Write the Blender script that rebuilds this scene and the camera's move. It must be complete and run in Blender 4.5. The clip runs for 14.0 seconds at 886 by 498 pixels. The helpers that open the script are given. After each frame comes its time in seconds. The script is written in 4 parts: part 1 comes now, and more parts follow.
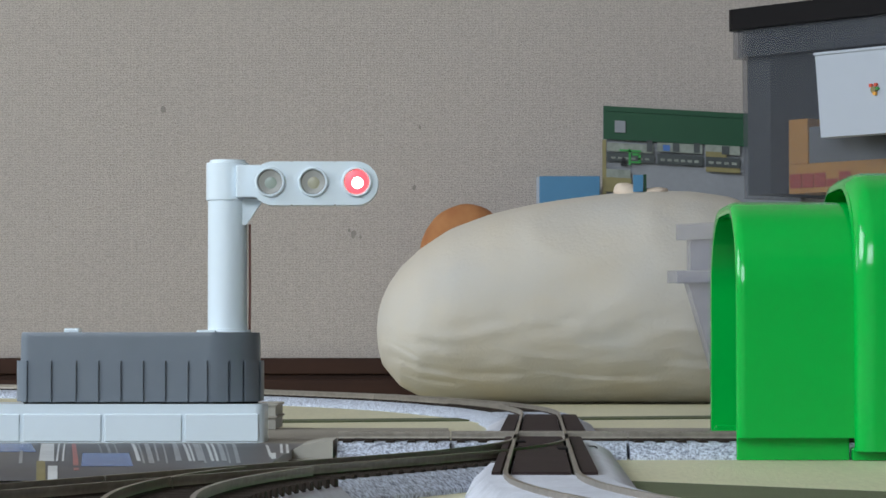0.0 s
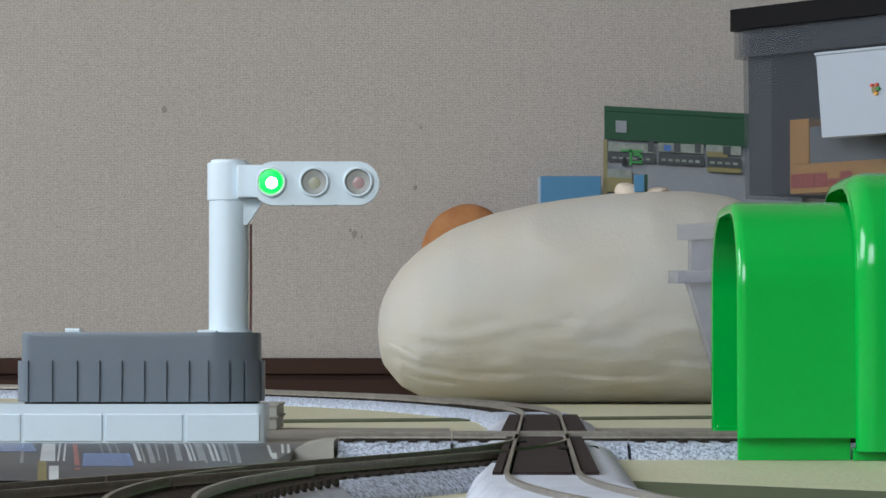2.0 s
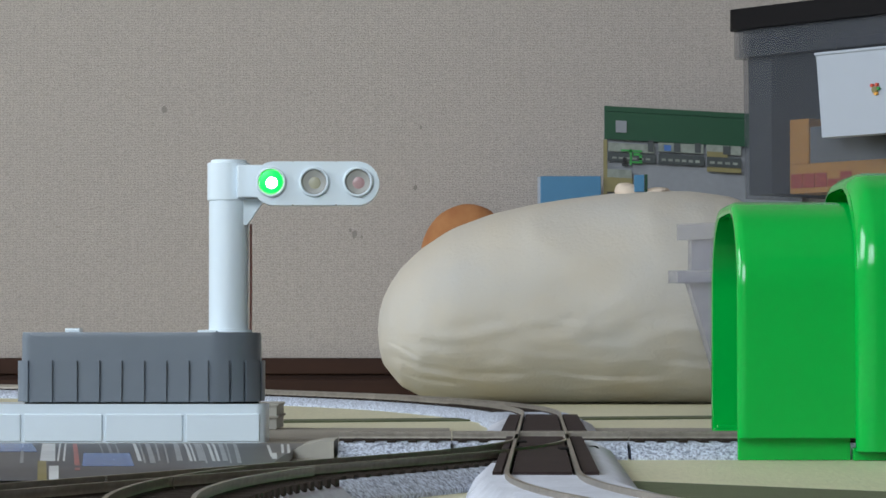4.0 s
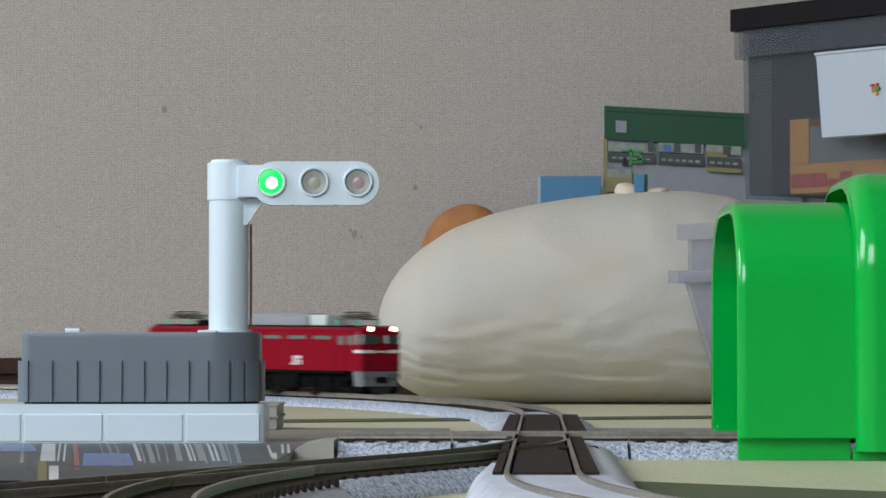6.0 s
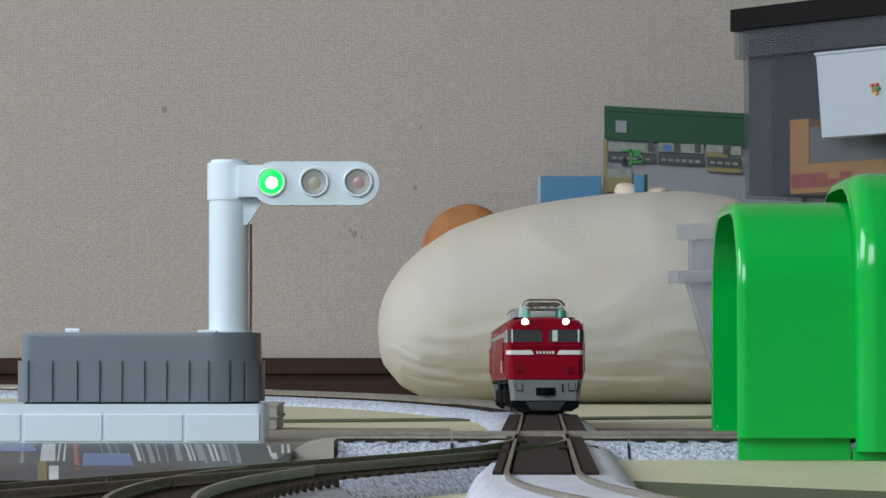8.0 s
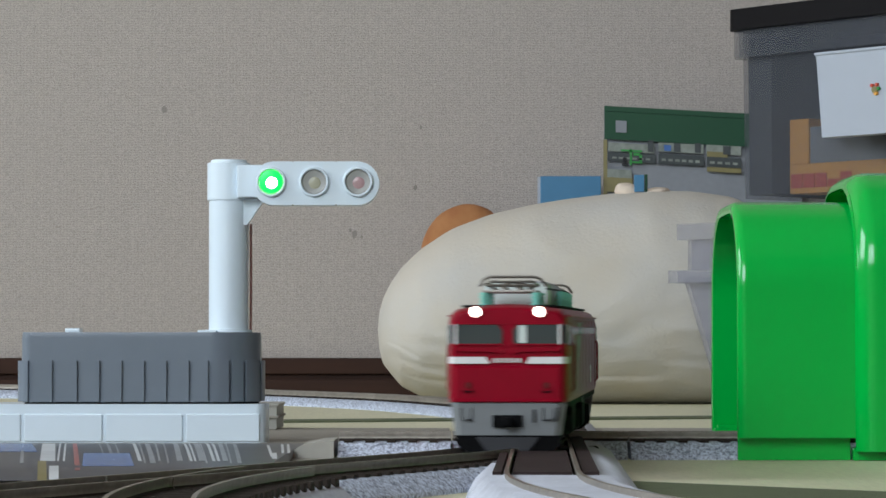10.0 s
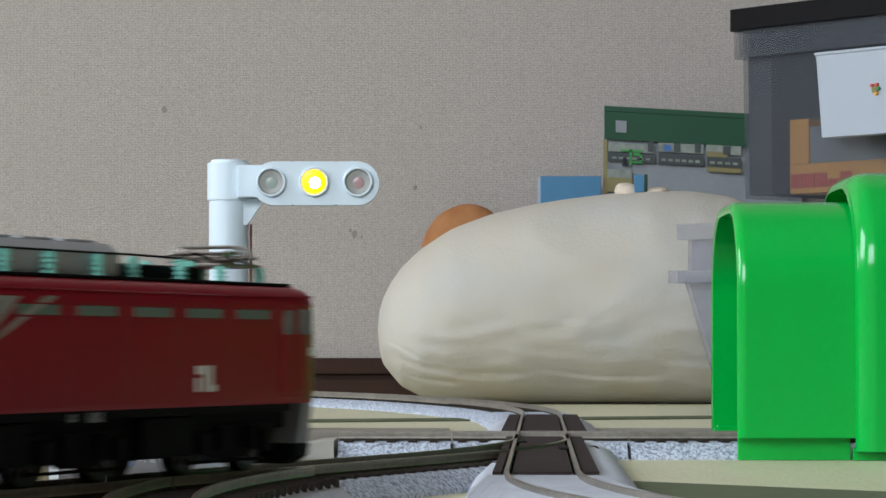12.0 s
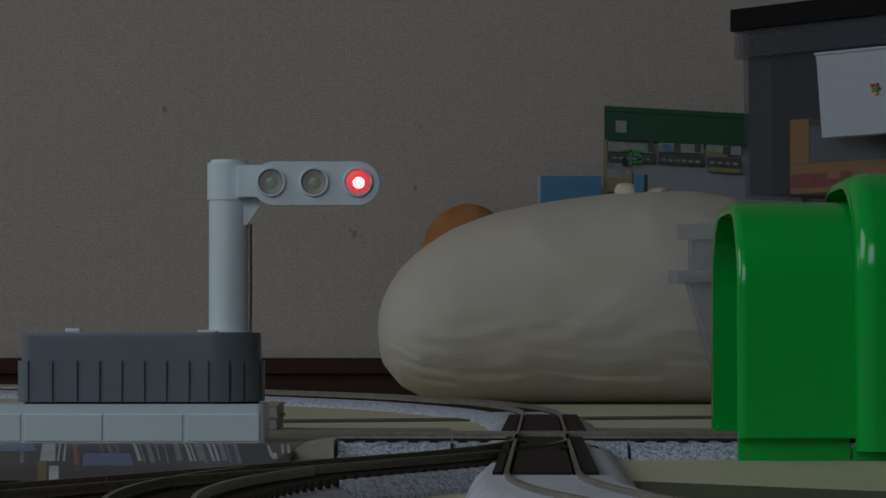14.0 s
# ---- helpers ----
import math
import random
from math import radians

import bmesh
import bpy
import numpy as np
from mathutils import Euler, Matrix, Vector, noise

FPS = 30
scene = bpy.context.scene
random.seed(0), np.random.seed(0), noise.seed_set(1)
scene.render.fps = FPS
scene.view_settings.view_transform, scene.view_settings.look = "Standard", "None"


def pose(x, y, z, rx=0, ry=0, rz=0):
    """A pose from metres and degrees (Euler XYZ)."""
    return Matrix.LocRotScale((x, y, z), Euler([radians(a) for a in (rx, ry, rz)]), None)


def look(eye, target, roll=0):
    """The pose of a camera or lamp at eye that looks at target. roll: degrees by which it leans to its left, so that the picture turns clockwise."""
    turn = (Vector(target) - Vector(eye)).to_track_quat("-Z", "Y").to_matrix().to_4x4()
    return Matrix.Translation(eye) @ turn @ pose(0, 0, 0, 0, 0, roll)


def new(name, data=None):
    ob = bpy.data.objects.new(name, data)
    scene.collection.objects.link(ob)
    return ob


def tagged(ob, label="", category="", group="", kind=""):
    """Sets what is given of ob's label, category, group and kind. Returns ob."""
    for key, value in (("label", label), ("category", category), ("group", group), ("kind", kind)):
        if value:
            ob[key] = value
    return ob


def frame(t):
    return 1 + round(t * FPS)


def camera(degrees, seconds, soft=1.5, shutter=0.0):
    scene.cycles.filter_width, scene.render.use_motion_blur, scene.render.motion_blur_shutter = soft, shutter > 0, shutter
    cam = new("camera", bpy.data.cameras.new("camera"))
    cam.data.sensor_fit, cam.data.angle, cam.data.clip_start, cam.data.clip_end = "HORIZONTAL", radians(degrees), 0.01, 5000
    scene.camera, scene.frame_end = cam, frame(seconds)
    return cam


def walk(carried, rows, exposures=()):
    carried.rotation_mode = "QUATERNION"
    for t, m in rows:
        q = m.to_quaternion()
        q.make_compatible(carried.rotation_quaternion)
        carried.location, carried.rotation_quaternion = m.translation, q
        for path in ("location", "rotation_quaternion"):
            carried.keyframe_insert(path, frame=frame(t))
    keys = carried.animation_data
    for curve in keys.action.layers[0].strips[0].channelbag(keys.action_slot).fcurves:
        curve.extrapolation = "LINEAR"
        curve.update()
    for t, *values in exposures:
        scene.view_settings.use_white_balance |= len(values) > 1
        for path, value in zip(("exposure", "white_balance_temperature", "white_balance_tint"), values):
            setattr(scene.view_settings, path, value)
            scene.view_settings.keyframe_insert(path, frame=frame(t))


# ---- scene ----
E0 = Vector((0, 0, 0.036))
cam = camera(16.06, 14.0, soft=1.6, shutter=0.9)
walk(cam, [
    (0.0, look(E0, (0.0019, 5.556, 0.219))),
    (1.6, look(E0, (0.0019, 5.556, 0.219))),
    (1.9, look(E0, (0.0, 5.556, 0.219))),
    (14.0, look(E0, (0.0, 5.556, 0.219))),
], exposures=[(0.0, 0.0), (11.2, 0.0), (12.0, 0.13), (13.0, 0.11), (13.3, -0.08), (13.5, -0.75), (13.7, -1.35), (14.0, -2.0)])

# ---- world and light ----
world = bpy.data.worlds.new("sky")
scene.world = world
world.use_nodes = True
wn = world.node_tree
sky = wn.nodes.new("ShaderNodeTexSky")
sky.sky_type = "NISHITA"
sky.sun_disc = False
sky.sun_elevation = radians(40)
sky.sun_rotation = radians(250)
wn.nodes["Background"].inputs["Strength"].default_value = 0.1
wn.links.new(sky.outputs[0], wn.nodes["Background"].inputs["Color"])
sun = new("sun", bpy.data.lights.new("sun", "SUN"))
sun.data.energy, sun.data.angle, sun.data.color = 1.0, radians(12), (1, 0.97, 0.92)
sun.matrix_world = look((-4, 6, 5), (0, 0, 0))


def window_light(name, m, w, h, power, color):
    ob = new(name, bpy.data.lights.new(name, "AREA"))
    ob.data.shape, ob.data.size, ob.data.size_y = "RECTANGLE", w, h
    ob.data.energy, ob.data.color = power, color
    ob.matrix_world = m
    return ob


# daylight in the two window openings: in the wall behind the camera and in the side wall
window_light("daylight_back", look((-1.2, -1.72, 1.35), (-0.2, 1.8, 0.2)), 1.6, 1.3, 61, (0.83, 0.925, 1.02))
window_light("daylight_side", look((-2.57, 0.7, 1.35), (0, 1.5, 0.2)), 1.5, 1.2, 54, (0.83, 0.925, 1.02))


# ---- materials ----
def material(name, color, rough=0.5, metal=0.0, grain=0.0, scale=400.0, bump=0.0, bump_scale=None, dark=None, coat=0.0,
             spread=(0.35, 0.7), transmission=0.0, alpha=1.0, emit=0.0, island=0.0, rough_var=0.0, stretch=(1, 1, 1), sub=0.0, spec=0.5, coarse=0.11):
    mat = bpy.data.materials.new(name)
    mat.use_nodes = True
    nt = mat.node_tree
    b = nt.nodes["Principled BSDF"]
    b.inputs["Base Color"].default_value = (*color, 1)
    b.inputs["Roughness"].default_value = rough
    b.inputs["Metallic"].default_value = metal
    b.inputs["Specular IOR Level"].default_value = spec
    b.inputs["Coat Weight"].default_value = coat
    b.inputs["Transmission Weight"].default_value = transmission
    b.inputs["Alpha"].default_value = alpha
    if sub:
        b.inputs["Subsurface Weight"].default_value = sub
        b.inputs["Subsurface Radius"].default_value = (0.004, 0.004, 0.004)
    if emit:
        b.inputs["Emission Color"].default_value = (*color, 1)
        b.inputs["Emission Strength"].default_value = emit
    tc = nt.nodes.new("ShaderNodeTexCoord")
    mp = nt.nodes.new("ShaderNodeMapping")
    mp.inputs["Scale"].default_value = stretch
    nt.links.new(tc.outputs["Object"], mp.inputs["Vector"])
    if grain:
        dark = dark or tuple(c * (1 - grain) for c in color)
        n1 = nt.nodes.new("ShaderNodeTexNoise")
        n1.inputs["Scale"].default_value, n1.inputs["Detail"].default_value = scale, 5
        n2 = nt.nodes.new("ShaderNodeTexNoise")
        n2.inputs["Scale"].default_value, n2.inputs["Detail"].default_value = scale * coarse, 3
        mix = nt.nodes.new("ShaderNodeMath")
        mix.operation = "ADD"
        half = nt.nodes.new("ShaderNodeMath")
        half.operation = "MULTIPLY"
        half.inputs[1].default_value = 0.5
        ramp = nt.nodes.new("ShaderNodeValToRGB")
        ramp.color_ramp.elements[0].position, ramp.color_ramp.elements[1].position = spread
        ramp.color_ramp.elements[0].color = (*dark, 1)
        ramp.color_ramp.elements[1].color = (*color, 1)
        for n in (n1, n2):
            nt.links.new(mp.outputs[0], n.inputs["Vector"])
        nt.links.new(n1.outputs[0], mix.inputs[0])
        nt.links.new(n2.outputs[0], mix.inputs[1])
        nt.links.new(mix.outputs[0], half.inputs[0])
        nt.links.new(half.outputs[0], ramp.inputs[0])
        nt.links.new(ramp.outputs[0], b.inputs["Base Color"])
        if rough_var:
            mr = nt.nodes.new("ShaderNodeMapRange")
            mr.inputs["To Min"].default_value, mr.inputs["To Max"].default_value = rough - rough_var, rough + rough_var
            nt.links.new(n2.outputs[0], mr.inputs[0])
            nt.links.new(mr.outputs[0], b.inputs["Roughness"])
    if bump:
        n3 = nt.nodes.new("ShaderNodeTexNoise")
        n3.inputs["Scale"].default_value, n3.inputs["Detail"].default_value = bump_scale or scale, 4
        bp = nt.nodes.new("ShaderNodeBump")
        bp.inputs["Strength"].default_value, bp.inputs["Distance"].default_value = bump, 0.001
        nt.links.new(mp.outputs[0], n3.inputs["Vector"])
        nt.links.new(n3.outputs[0], bp.inputs["Height"])
        nt.links.new(bp.outputs[0], b.inputs["Normal"])
    return mat


def wallpaper_material():
    """Off-white vinyl wallpaper with a woven relief; shade in its hollows is painted in."""
    mat = material("wallpaper", (0.57, 0.505, 0.465), 0.85)
    nt = mat.node_tree
    b = nt.nodes["Principled BSDF"]
    tc = nt.nodes.new("ShaderNodeTexCoord")
    total = None
    for way, sc, dist in (("X", 125, 11.0), ("Z", 170, 7.0)):
        n = nt.nodes.new("ShaderNodeTexWave")
        n.wave_type, n.bands_direction = "BANDS", way
        n.inputs["Scale"].default_value, n.inputs["Distortion"].default_value = sc, dist
        n.inputs["Detail"].default_value, n.inputs["Detail Scale"].default_value = 3, 4.0
        nt.links.new(tc.outputs["Object"], n.inputs["Vector"])
        if total is None:
            total = n.outputs["Fac"]
        else:
            add = nt.nodes.new("ShaderNodeMath")
            nt.links.new(total, add.inputs[0])
            nt.links.new(n.outputs["Fac"], add.inputs[1])
            total = add.outputs[0]
    n = nt.nodes.new("ShaderNodeTexNoise")
    n.inputs["Scale"].default_value, n.inputs["Detail"].default_value = 420, 5
    nt.links.new(tc.outputs["Object"], n.inputs["Vector"])
    add = nt.nodes.new("ShaderNodeMath")
    nt.links.new(total, add.inputs[0])
    nt.links.new(n.outputs[0], add.inputs[1])
    total = add.outputs[0]
    bp = nt.nodes.new("ShaderNodeBump")
    bp.inputs["Strength"].default_value, bp.inputs["Distance"].default_value = 0.5, 0.0007
    # relief height also drives the colour: hollows painted darker, like shade
    ramp = nt.nodes.new("ShaderNodeValToRGB")
    ramp.color_ramp.elements[0].position, ramp.color_ramp.elements[1].position = 0.2, 0.75
    ramp.color_ramp.elements[0].color, ramp.color_ramp.elements[1].color = (0.375, 0.325, 0.292, 1), (0.53, 0.468, 0.425, 1)
    third = nt.nodes.new("ShaderNodeMath")
    third.operation = "MULTIPLY"
    third.inputs[1].default_value = 1 / 3
    nt.links.new(total, third.inputs[0])
    nt.links.new(third.outputs[0], ramp.inputs[0])
    nt.links.new(ramp.outputs[0], b.inputs["Base Color"])
    nt.links.new(total, bp.inputs["Height"])
    nt.links.new(bp.outputs[0], b.inputs["Normal"])
    return mat


M_WALL = wallpaper_material()
# dark brown chosen to dim the bounce from the unseen right side
M_DIMWALL = material("dim_brown_wall", (0.12, 0.08, 0.055), 0.6, grain=0.4, scale=30, stretch=(1, 1, 0.1))
M_PLAIN = material("painted_plaster", (0.32, 0.31, 0.285), 0.9, grain=0.05, scale=60)
M_TATAMI = material("tatami_straw", (0.74, 0.7, 0.48), 0.5, grain=0.2, scale=500, stretch=(1, 0.15, 1), bump=0.3, bump_scale=900, coarse=0.04)
M_HERI = material("green_cloth_border", (0.13, 0.15, 0.075), 0.85, grain=0.35, scale=1500, bump=0.4)
M_WOOD = material("dark_stained_wood", (0.05, 0.02, 0.011), 0.6, grain=0.5, scale=60, stretch=(0.15, 1, 2), bump=0.1, spec=0.2)
M_BALLAST = material("grey_ballast_plastic", (0.72, 0.78, 0.9), 0.8, grain=0.5, scale=1300, dark=(0.2, 0.22, 0.29), spread=(0.36, 0.6), bump=0.4, bump_scale=1700, coarse=0.5)
M_SHOULDER = material("smooth_ballast_plastic", (0.7, 0.72, 0.8), 0.85, spec=0.2, grain=0.25, scale=500, bump=0.4)
M_DECK = material("brown_deck_plastic", (0.05, 0.033, 0.032), 0.75, grain=0.35, scale=500, bump=0.15, spec=0.12)
M_TIE = material("dark_sleeper_plastic", (0.035, 0.026, 0.02), 0.7, grain=0.4, scale=700, spec=0.15)
M_RAIL = material("nickel_rail", (0.46, 0.41, 0.34), 0.36, metal=1.0, grain=0.5, scale=500, rough_var=0.1)
M_BOARD = material("grey_brown_board", (0.33, 0.3, 0.25), 0.6, grain=0.25, scale=120, bump=0.1)
M_BLOCK = material("beige_grey_plastic", (0.4, 0.38, 0.33), 0.55, grain=0.15, scale=200)
M_WHITE = material("white_toy_plastic", (0.75, 0.84, 0.9), 0.3, grain=0.04, scale=80, coat=0.2, sub=0.1)
M_GREY = material("grey_toy_plastic", (0.185, 0.215, 0.25), 0.28, grain=0.08, scale=90, bump=0.03, bump_scale=2500)
M_GREEN = material("green_toy_plastic", (0.0, 0.45, 0.055), 0.15, grain=0.06, scale=25, spec=0.5, rough_var=0.05)
M_PLUSH = material("cream_plush", (0.63, 0.555, 0.45), 0.95, grain=0.2, scale=20, dark=(0.55, 0.54, 0.525), spread=(0.3, 0.7), bump=0.4, bump_scale=400)
M_BREAD = material("brown_plush", (0.5, 0.24, 0.09), 0.9, grain=0.3, scale=60, dark=(0.3, 0.1, 0.035), bump=0.2)
M_PINK = material("pale_plush", (0.7, 0.58, 0.47), 0.95, bump=0.2, bump_scale=600)
M_RED = material("red_loco_paint", (0.265, 0.002, 0.015), 0.3, grain=0.1, scale=200, spec=0.12)
M_BLACK = material("black_underframe", (0.0045, 0.0045, 0.005), 0.7, grain=0.3, scale=600, spec=0.08)
M_PLOUGH = material("dark_grey_paint", (0.02, 0.02, 0.024), 0.5, grain=0.2, scale=300)
M_LOCOGREY = material("light_grey_paint", (0.205, 0.215, 0.22), 0.35, grain=0.1, scale=300)
M_ROOFGREY = material("grey_roof_paint", (0.36, 0.37, 0.39), 0.4, grain=0.1, scale=300)
M_STRIPE = material("white_stripe_paint", (0.75, 0.74, 0.72), 0.35)
M_SILVER = material("silver_graphic", (0.36, 0.35, 0.34), 0.35, metal=0.4, grain=0.3, scale=900)
M_MINT = material("mint_insulator", (0.22, 0.6, 0.5), 0.3)
M_PANTO = material("pantograph_metal", (0.3, 0.27, 0.24), 0.38, metal=1.0)
M_GLASS_DARK = material("tinted_loco_glass", (0.05, 0.06, 0.06), 0.08)
# some of the tunnel's green reflection is put into this glass colour
M_GLASS_REFLECT = material("reflection_tinted_glass", (0.13, 0.2, 0.165), 0.1, spec=0.8)
M_CABWHITE = material("pale_cab_panel", (0.6, 0.66, 0.62), 0.4)
M_CABGLASS = material("pale_green_cab_glass", (0.17, 0.185, 0.175), 0.1, spec=0.7)
M_HEAD = material("lit_headlight", (1.0, 0.97, 0.85), 0.2, emit=9.0)
M_WHEEL = material("wheel_steel", (0.07, 0.066, 0.06), 0.4, metal=1.0, grain=0.3, scale=400)
M_LENS_G = material("unlit_green_lens", (0.35, 0.41, 0.36), 0.25)
M_LENS_Y = material("unlit_yellow_lens", (0.42, 0.4, 0.29), 0.25)
M_LENS_R = material("unlit_red_lens", (0.46, 0.29, 0.29), 0.25)
M_CUP = material("grey_lamp_cup", (0.37, 0.365, 0.34), 0.35)
M_ON_G = material("lit_green_lamp", (0.0, 1.0, 0.07), 0.3, emit=1.7)
M_ON_Y = material("lit_yellow_lamp", (1.0, 0.55, 0.0), 0.3, emit=3.4)
M_ON_R = material("lit_red_lamp", (1.0, 0.06, 0.08), 0.3, emit=2.2)
M_CORE_G = material("lit_green_core", (0.7, 1.0, 0.78), 0.3, emit=10.0)
M_CORE_Y = material("lit_yellow_core", (1.0, 0.92, 0.5), 0.3, emit=9.0)
M_CORE_R = material("lit_red_core", (1.0, 0.72, 0.68), 0.3, emit=8.0)
M_BIN = material("smoky_clear_plastic", (0.1, 0.107, 0.125), 0.35, alpha=0.3, spec=0.3, grain=0.05, scale=40)
M_CLEAR = material("frosted_clear_plastic", (0.36, 0.36, 0.42), 0.4, alpha=0.34, grain=0.05, scale=40)
M_LID = material("black_lid_plastic", (0.008, 0.007, 0.008), 0.5, grain=0.2, scale=80, spec=0.1)
M_PAPER = material("white_card", (0.41, 0.44, 0.5), 0.6, grain=0.03, scale=80)
M_CARTON = material("orange_carton", (0.9, 0.42, 0.07), 0.6, grain=0.15, scale=60)
M_REDINK = material("red_ink", (0.6, 0.08, 0.04), 0.6)
M_GREENINK = material("dark_green_print", (0.003, 0.062, 0.022), 0.5, grain=0.1, scale=60)
M_LIME = material("bright_green_ink", (0.03, 0.26, 0.05), 0.5)
M_PRINT = material("pale_print", (0.27, 0.28, 0.3), 0.5, grain=0.15, scale=200)
M_PRINT2 = material("pale_card_print", (0.33, 0.36, 0.31), 0.5, grain=0.5, scale=220)
M_YELLOWINK = material("ochre_print", (0.26, 0.22, 0.09), 0.5, grain=0.2, scale=150)
M_DARKINK = material("dark_ink", (0.06, 0.07, 0.07), 0.5, grain=0.3, scale=300)
M_BLUE = material("blue_cover", (0.06, 0.21, 0.37), 0.5, grain=0.08, scale=60)
M_BLUEINK = material("blue_print", (0.08, 0.17, 0.42), 0.25)
M_FOIL = material("glossy_dark_film", (0.06, 0.068, 0.09), 0.34, grain=0.6, scale=45, spec=0.3, bump=0.35, bump_scale=40, rough_var=0.1, stretch=(1, 0.3, 1))
M_PACKWHITE = material("dull_white_ink", (0.75, 0.78, 0.8), 0.3, grain=0.3, scale=150)
M_PACKRED = material("dull_red_ink", (0.45, 0.07, 0.06), 0.3, grain=0.4, scale=150)
M_PACKBLUE = material("dull_blue_ink", (0.09, 0.2, 0.52), 0.25, grain=0.5, scale=90)
M_PACKGREY = material("dull_grey_ink", (0.36, 0.38, 0.41), 0.3, grain=0.5, scale=150)
M_TAIL = material("dark_red_lens", (0.12, 0.005, 0.008), 0.15)
M_SCUFF = material("grey_scuff", (0.32, 0.285, 0.255), 0.9, grain=0.3, scale=900)
M_DARKBOX = material("dark_grey_card", (0.06, 0.066, 0.08), 0.7, grain=0.3, scale=12)
M_SEAM = material("dark_red_seam", (0.15, 0.003, 0.008), 0.4)
M_RAILSIDE = material("tan_rail_side", (0.36, 0.32, 0.265), 0.45, metal=0.3, grain=0.4, scale=400)
M_CABLE = material("red_brown_cable", (0.34, 0.15, 0.13), 0.5)
M_BLACKLINE = material("black_joint_shade", (0.01, 0.01, 0.012), 0.7)


# ---- mesh helpers (millimetres in, metres out) ----
def link_mesh(name, bm, mat, smooth=None):
    me = bpy.data.meshes.new(name)
    bmesh.ops.recalc_face_normals(bm, faces=bm.faces)
    bm.to_mesh(me)
    bm.free()
    for m in (mat if isinstance(mat, (list, tuple)) else [mat]):
        me.materials.append(m)
    if smooth:
        me.shade_smooth()
        me.set_sharp_from_angle(angle=radians(smooth))
    ob = new(name, me)
    if smooth and smooth < 90 and name != "sleeper":
        mod = ob.modifiers.new("flat_faces", "WEIGHTED_NORMAL")
        mod.keep_sharp = True
    return ob


def part(name, bm, mat, parent, label="", smooth=35):
    ob = link_mesh(name, bm, mat, smooth)
    ob.parent = parent
    return tagged(ob, label) if label else ob


def thing(name, label, category, group="", m=None, kind=""):
    ob = new(name)
    ob.empty_display_size = 0.01
    if m is not None:
        ob.matrix_basis = m
    return tagged(ob, label, category, group, kind)


def mm(*v):
    return Vector([c * 0.001 for c in v])


def add_box(bm, x0, x1, y0, y1, z0, z1, bevel=0.0, seg=2, m=None):
    r = bmesh.ops.create_cube(bm, size=1.0)
    vs = r["verts"]
    for v in vs:
        v.co = mm(x0 + (v.co.x + 0.5) * (x1 - x0), y0 + (v.co.y + 0.5) * (y1 - y0), z0 + (v.co.z + 0.5) * (z1 - z0))
    if m is not None:
        bmesh.ops.transform(bm, matrix=m, verts=vs)
    if bevel:
        es = list({e for v in vs for e in v.link_edges})
        bmesh.ops.bevel(bm, geom=es, offset=bevel * 0.001, segments=seg, profile=0.5, affect="EDGES")
    return bm


def box(*a, **k):
    return add_box(bmesh.new(), *a, **k)


def add_cyl(bm, c, r, h, axis="Z", n=24, r2=None, bevel=0.0):
    rot = {"Z": Matrix.Identity(4), "X": Matrix.Rotation(radians(90), 4, "Y"), "Y": Matrix.Rotation(radians(-90), 4, "X")}[axis]
    res = bmesh.ops.create_cone(bm, cap_ends=True, segments=n, radius1=r * 0.001, radius2=(r if r2 is None else r2) * 0.001, depth=h * 0.001,
                                matrix=Matrix.Translation(mm(*c)) @ rot)
    if bevel:
        vs = res["verts"]
        es = [e for e in {e for v in vs for e in v.link_edges} if any(len(f.verts) > 4 for f in e.link_faces)]
        bmesh.ops.bevel(bm, geom=es, offset=bevel * 0.001, segments=2, profile=0.5, affect="EDGES")
    return bm


def cyl(*a, **k):
    return add_cyl(bmesh.new(), *a, **k)


def add_tube(bm, pts, r, n=8):
    """A round bar along a list of points in mm."""
    pts = [mm(*p) for p in pts]
    rings = []
    for i, p in enumerate(pts):
        d = (pts[min(i + 1, len(pts) - 1)] - pts[max(i - 1, 0)]).normalized()
        a = d.orthogonal().normalized() if abs(d.z) > 0.9 else d.cross(Vector((0, 0, 1))).normalized()
        b = d.cross(a)
        rings.append([bm.verts.new(p + (a * math.cos(2 * math.pi * k / n) + b * math.sin(2 * math.pi * k / n)) * r * 0.001) for k in range(n)])
    for q, w in zip(rings, rings[1:]):
        for k in range(n):
            bm.faces.new((q[k], q[(k + 1) % n], w[(k + 1) % n], w[k]))
    bm.faces.new(rings[0])
    bm.faces.new(rings[-1][::-1])
    return bm


def tube(*a, **k):
    return add_tube(bmesh.new(), *a, **k)


def add_loft(bm, rings, closed=True, caps=True):
    """Skin a list of rings of points in mm."""
    vr = [[bm.verts.new(mm(*p)) for p in ring] for ring in rings]
    n = len(vr[0])
    for a, b in zip(vr, vr[1:]):
        for k in range(n if closed else n - 1):
            bm.faces.new((a[k], a[(k + 1) % n], b[(k + 1) % n], b[k]))
    if caps:
        bm.faces.new(vr[0])
        bm.faces.new(vr[-1][::-1])
    return bm


def add_prism(bm, outline, lo, hi, axis="Z"):
    """A polygon (list of 2D points in mm) pushed out along an axis from lo to hi."""
    def at(u, v, w):
        return {"Z": (u, v, w), "Y": (u, w, v), "X": (w, u, v)}[axis]
    return add_loft(bm, [[at(u, v, lo) for u, v in outline], [at(u, v, hi) for u, v in outline]])


def prism(*a, **k):
    return add_prism(bmesh.new(), *a, **k)


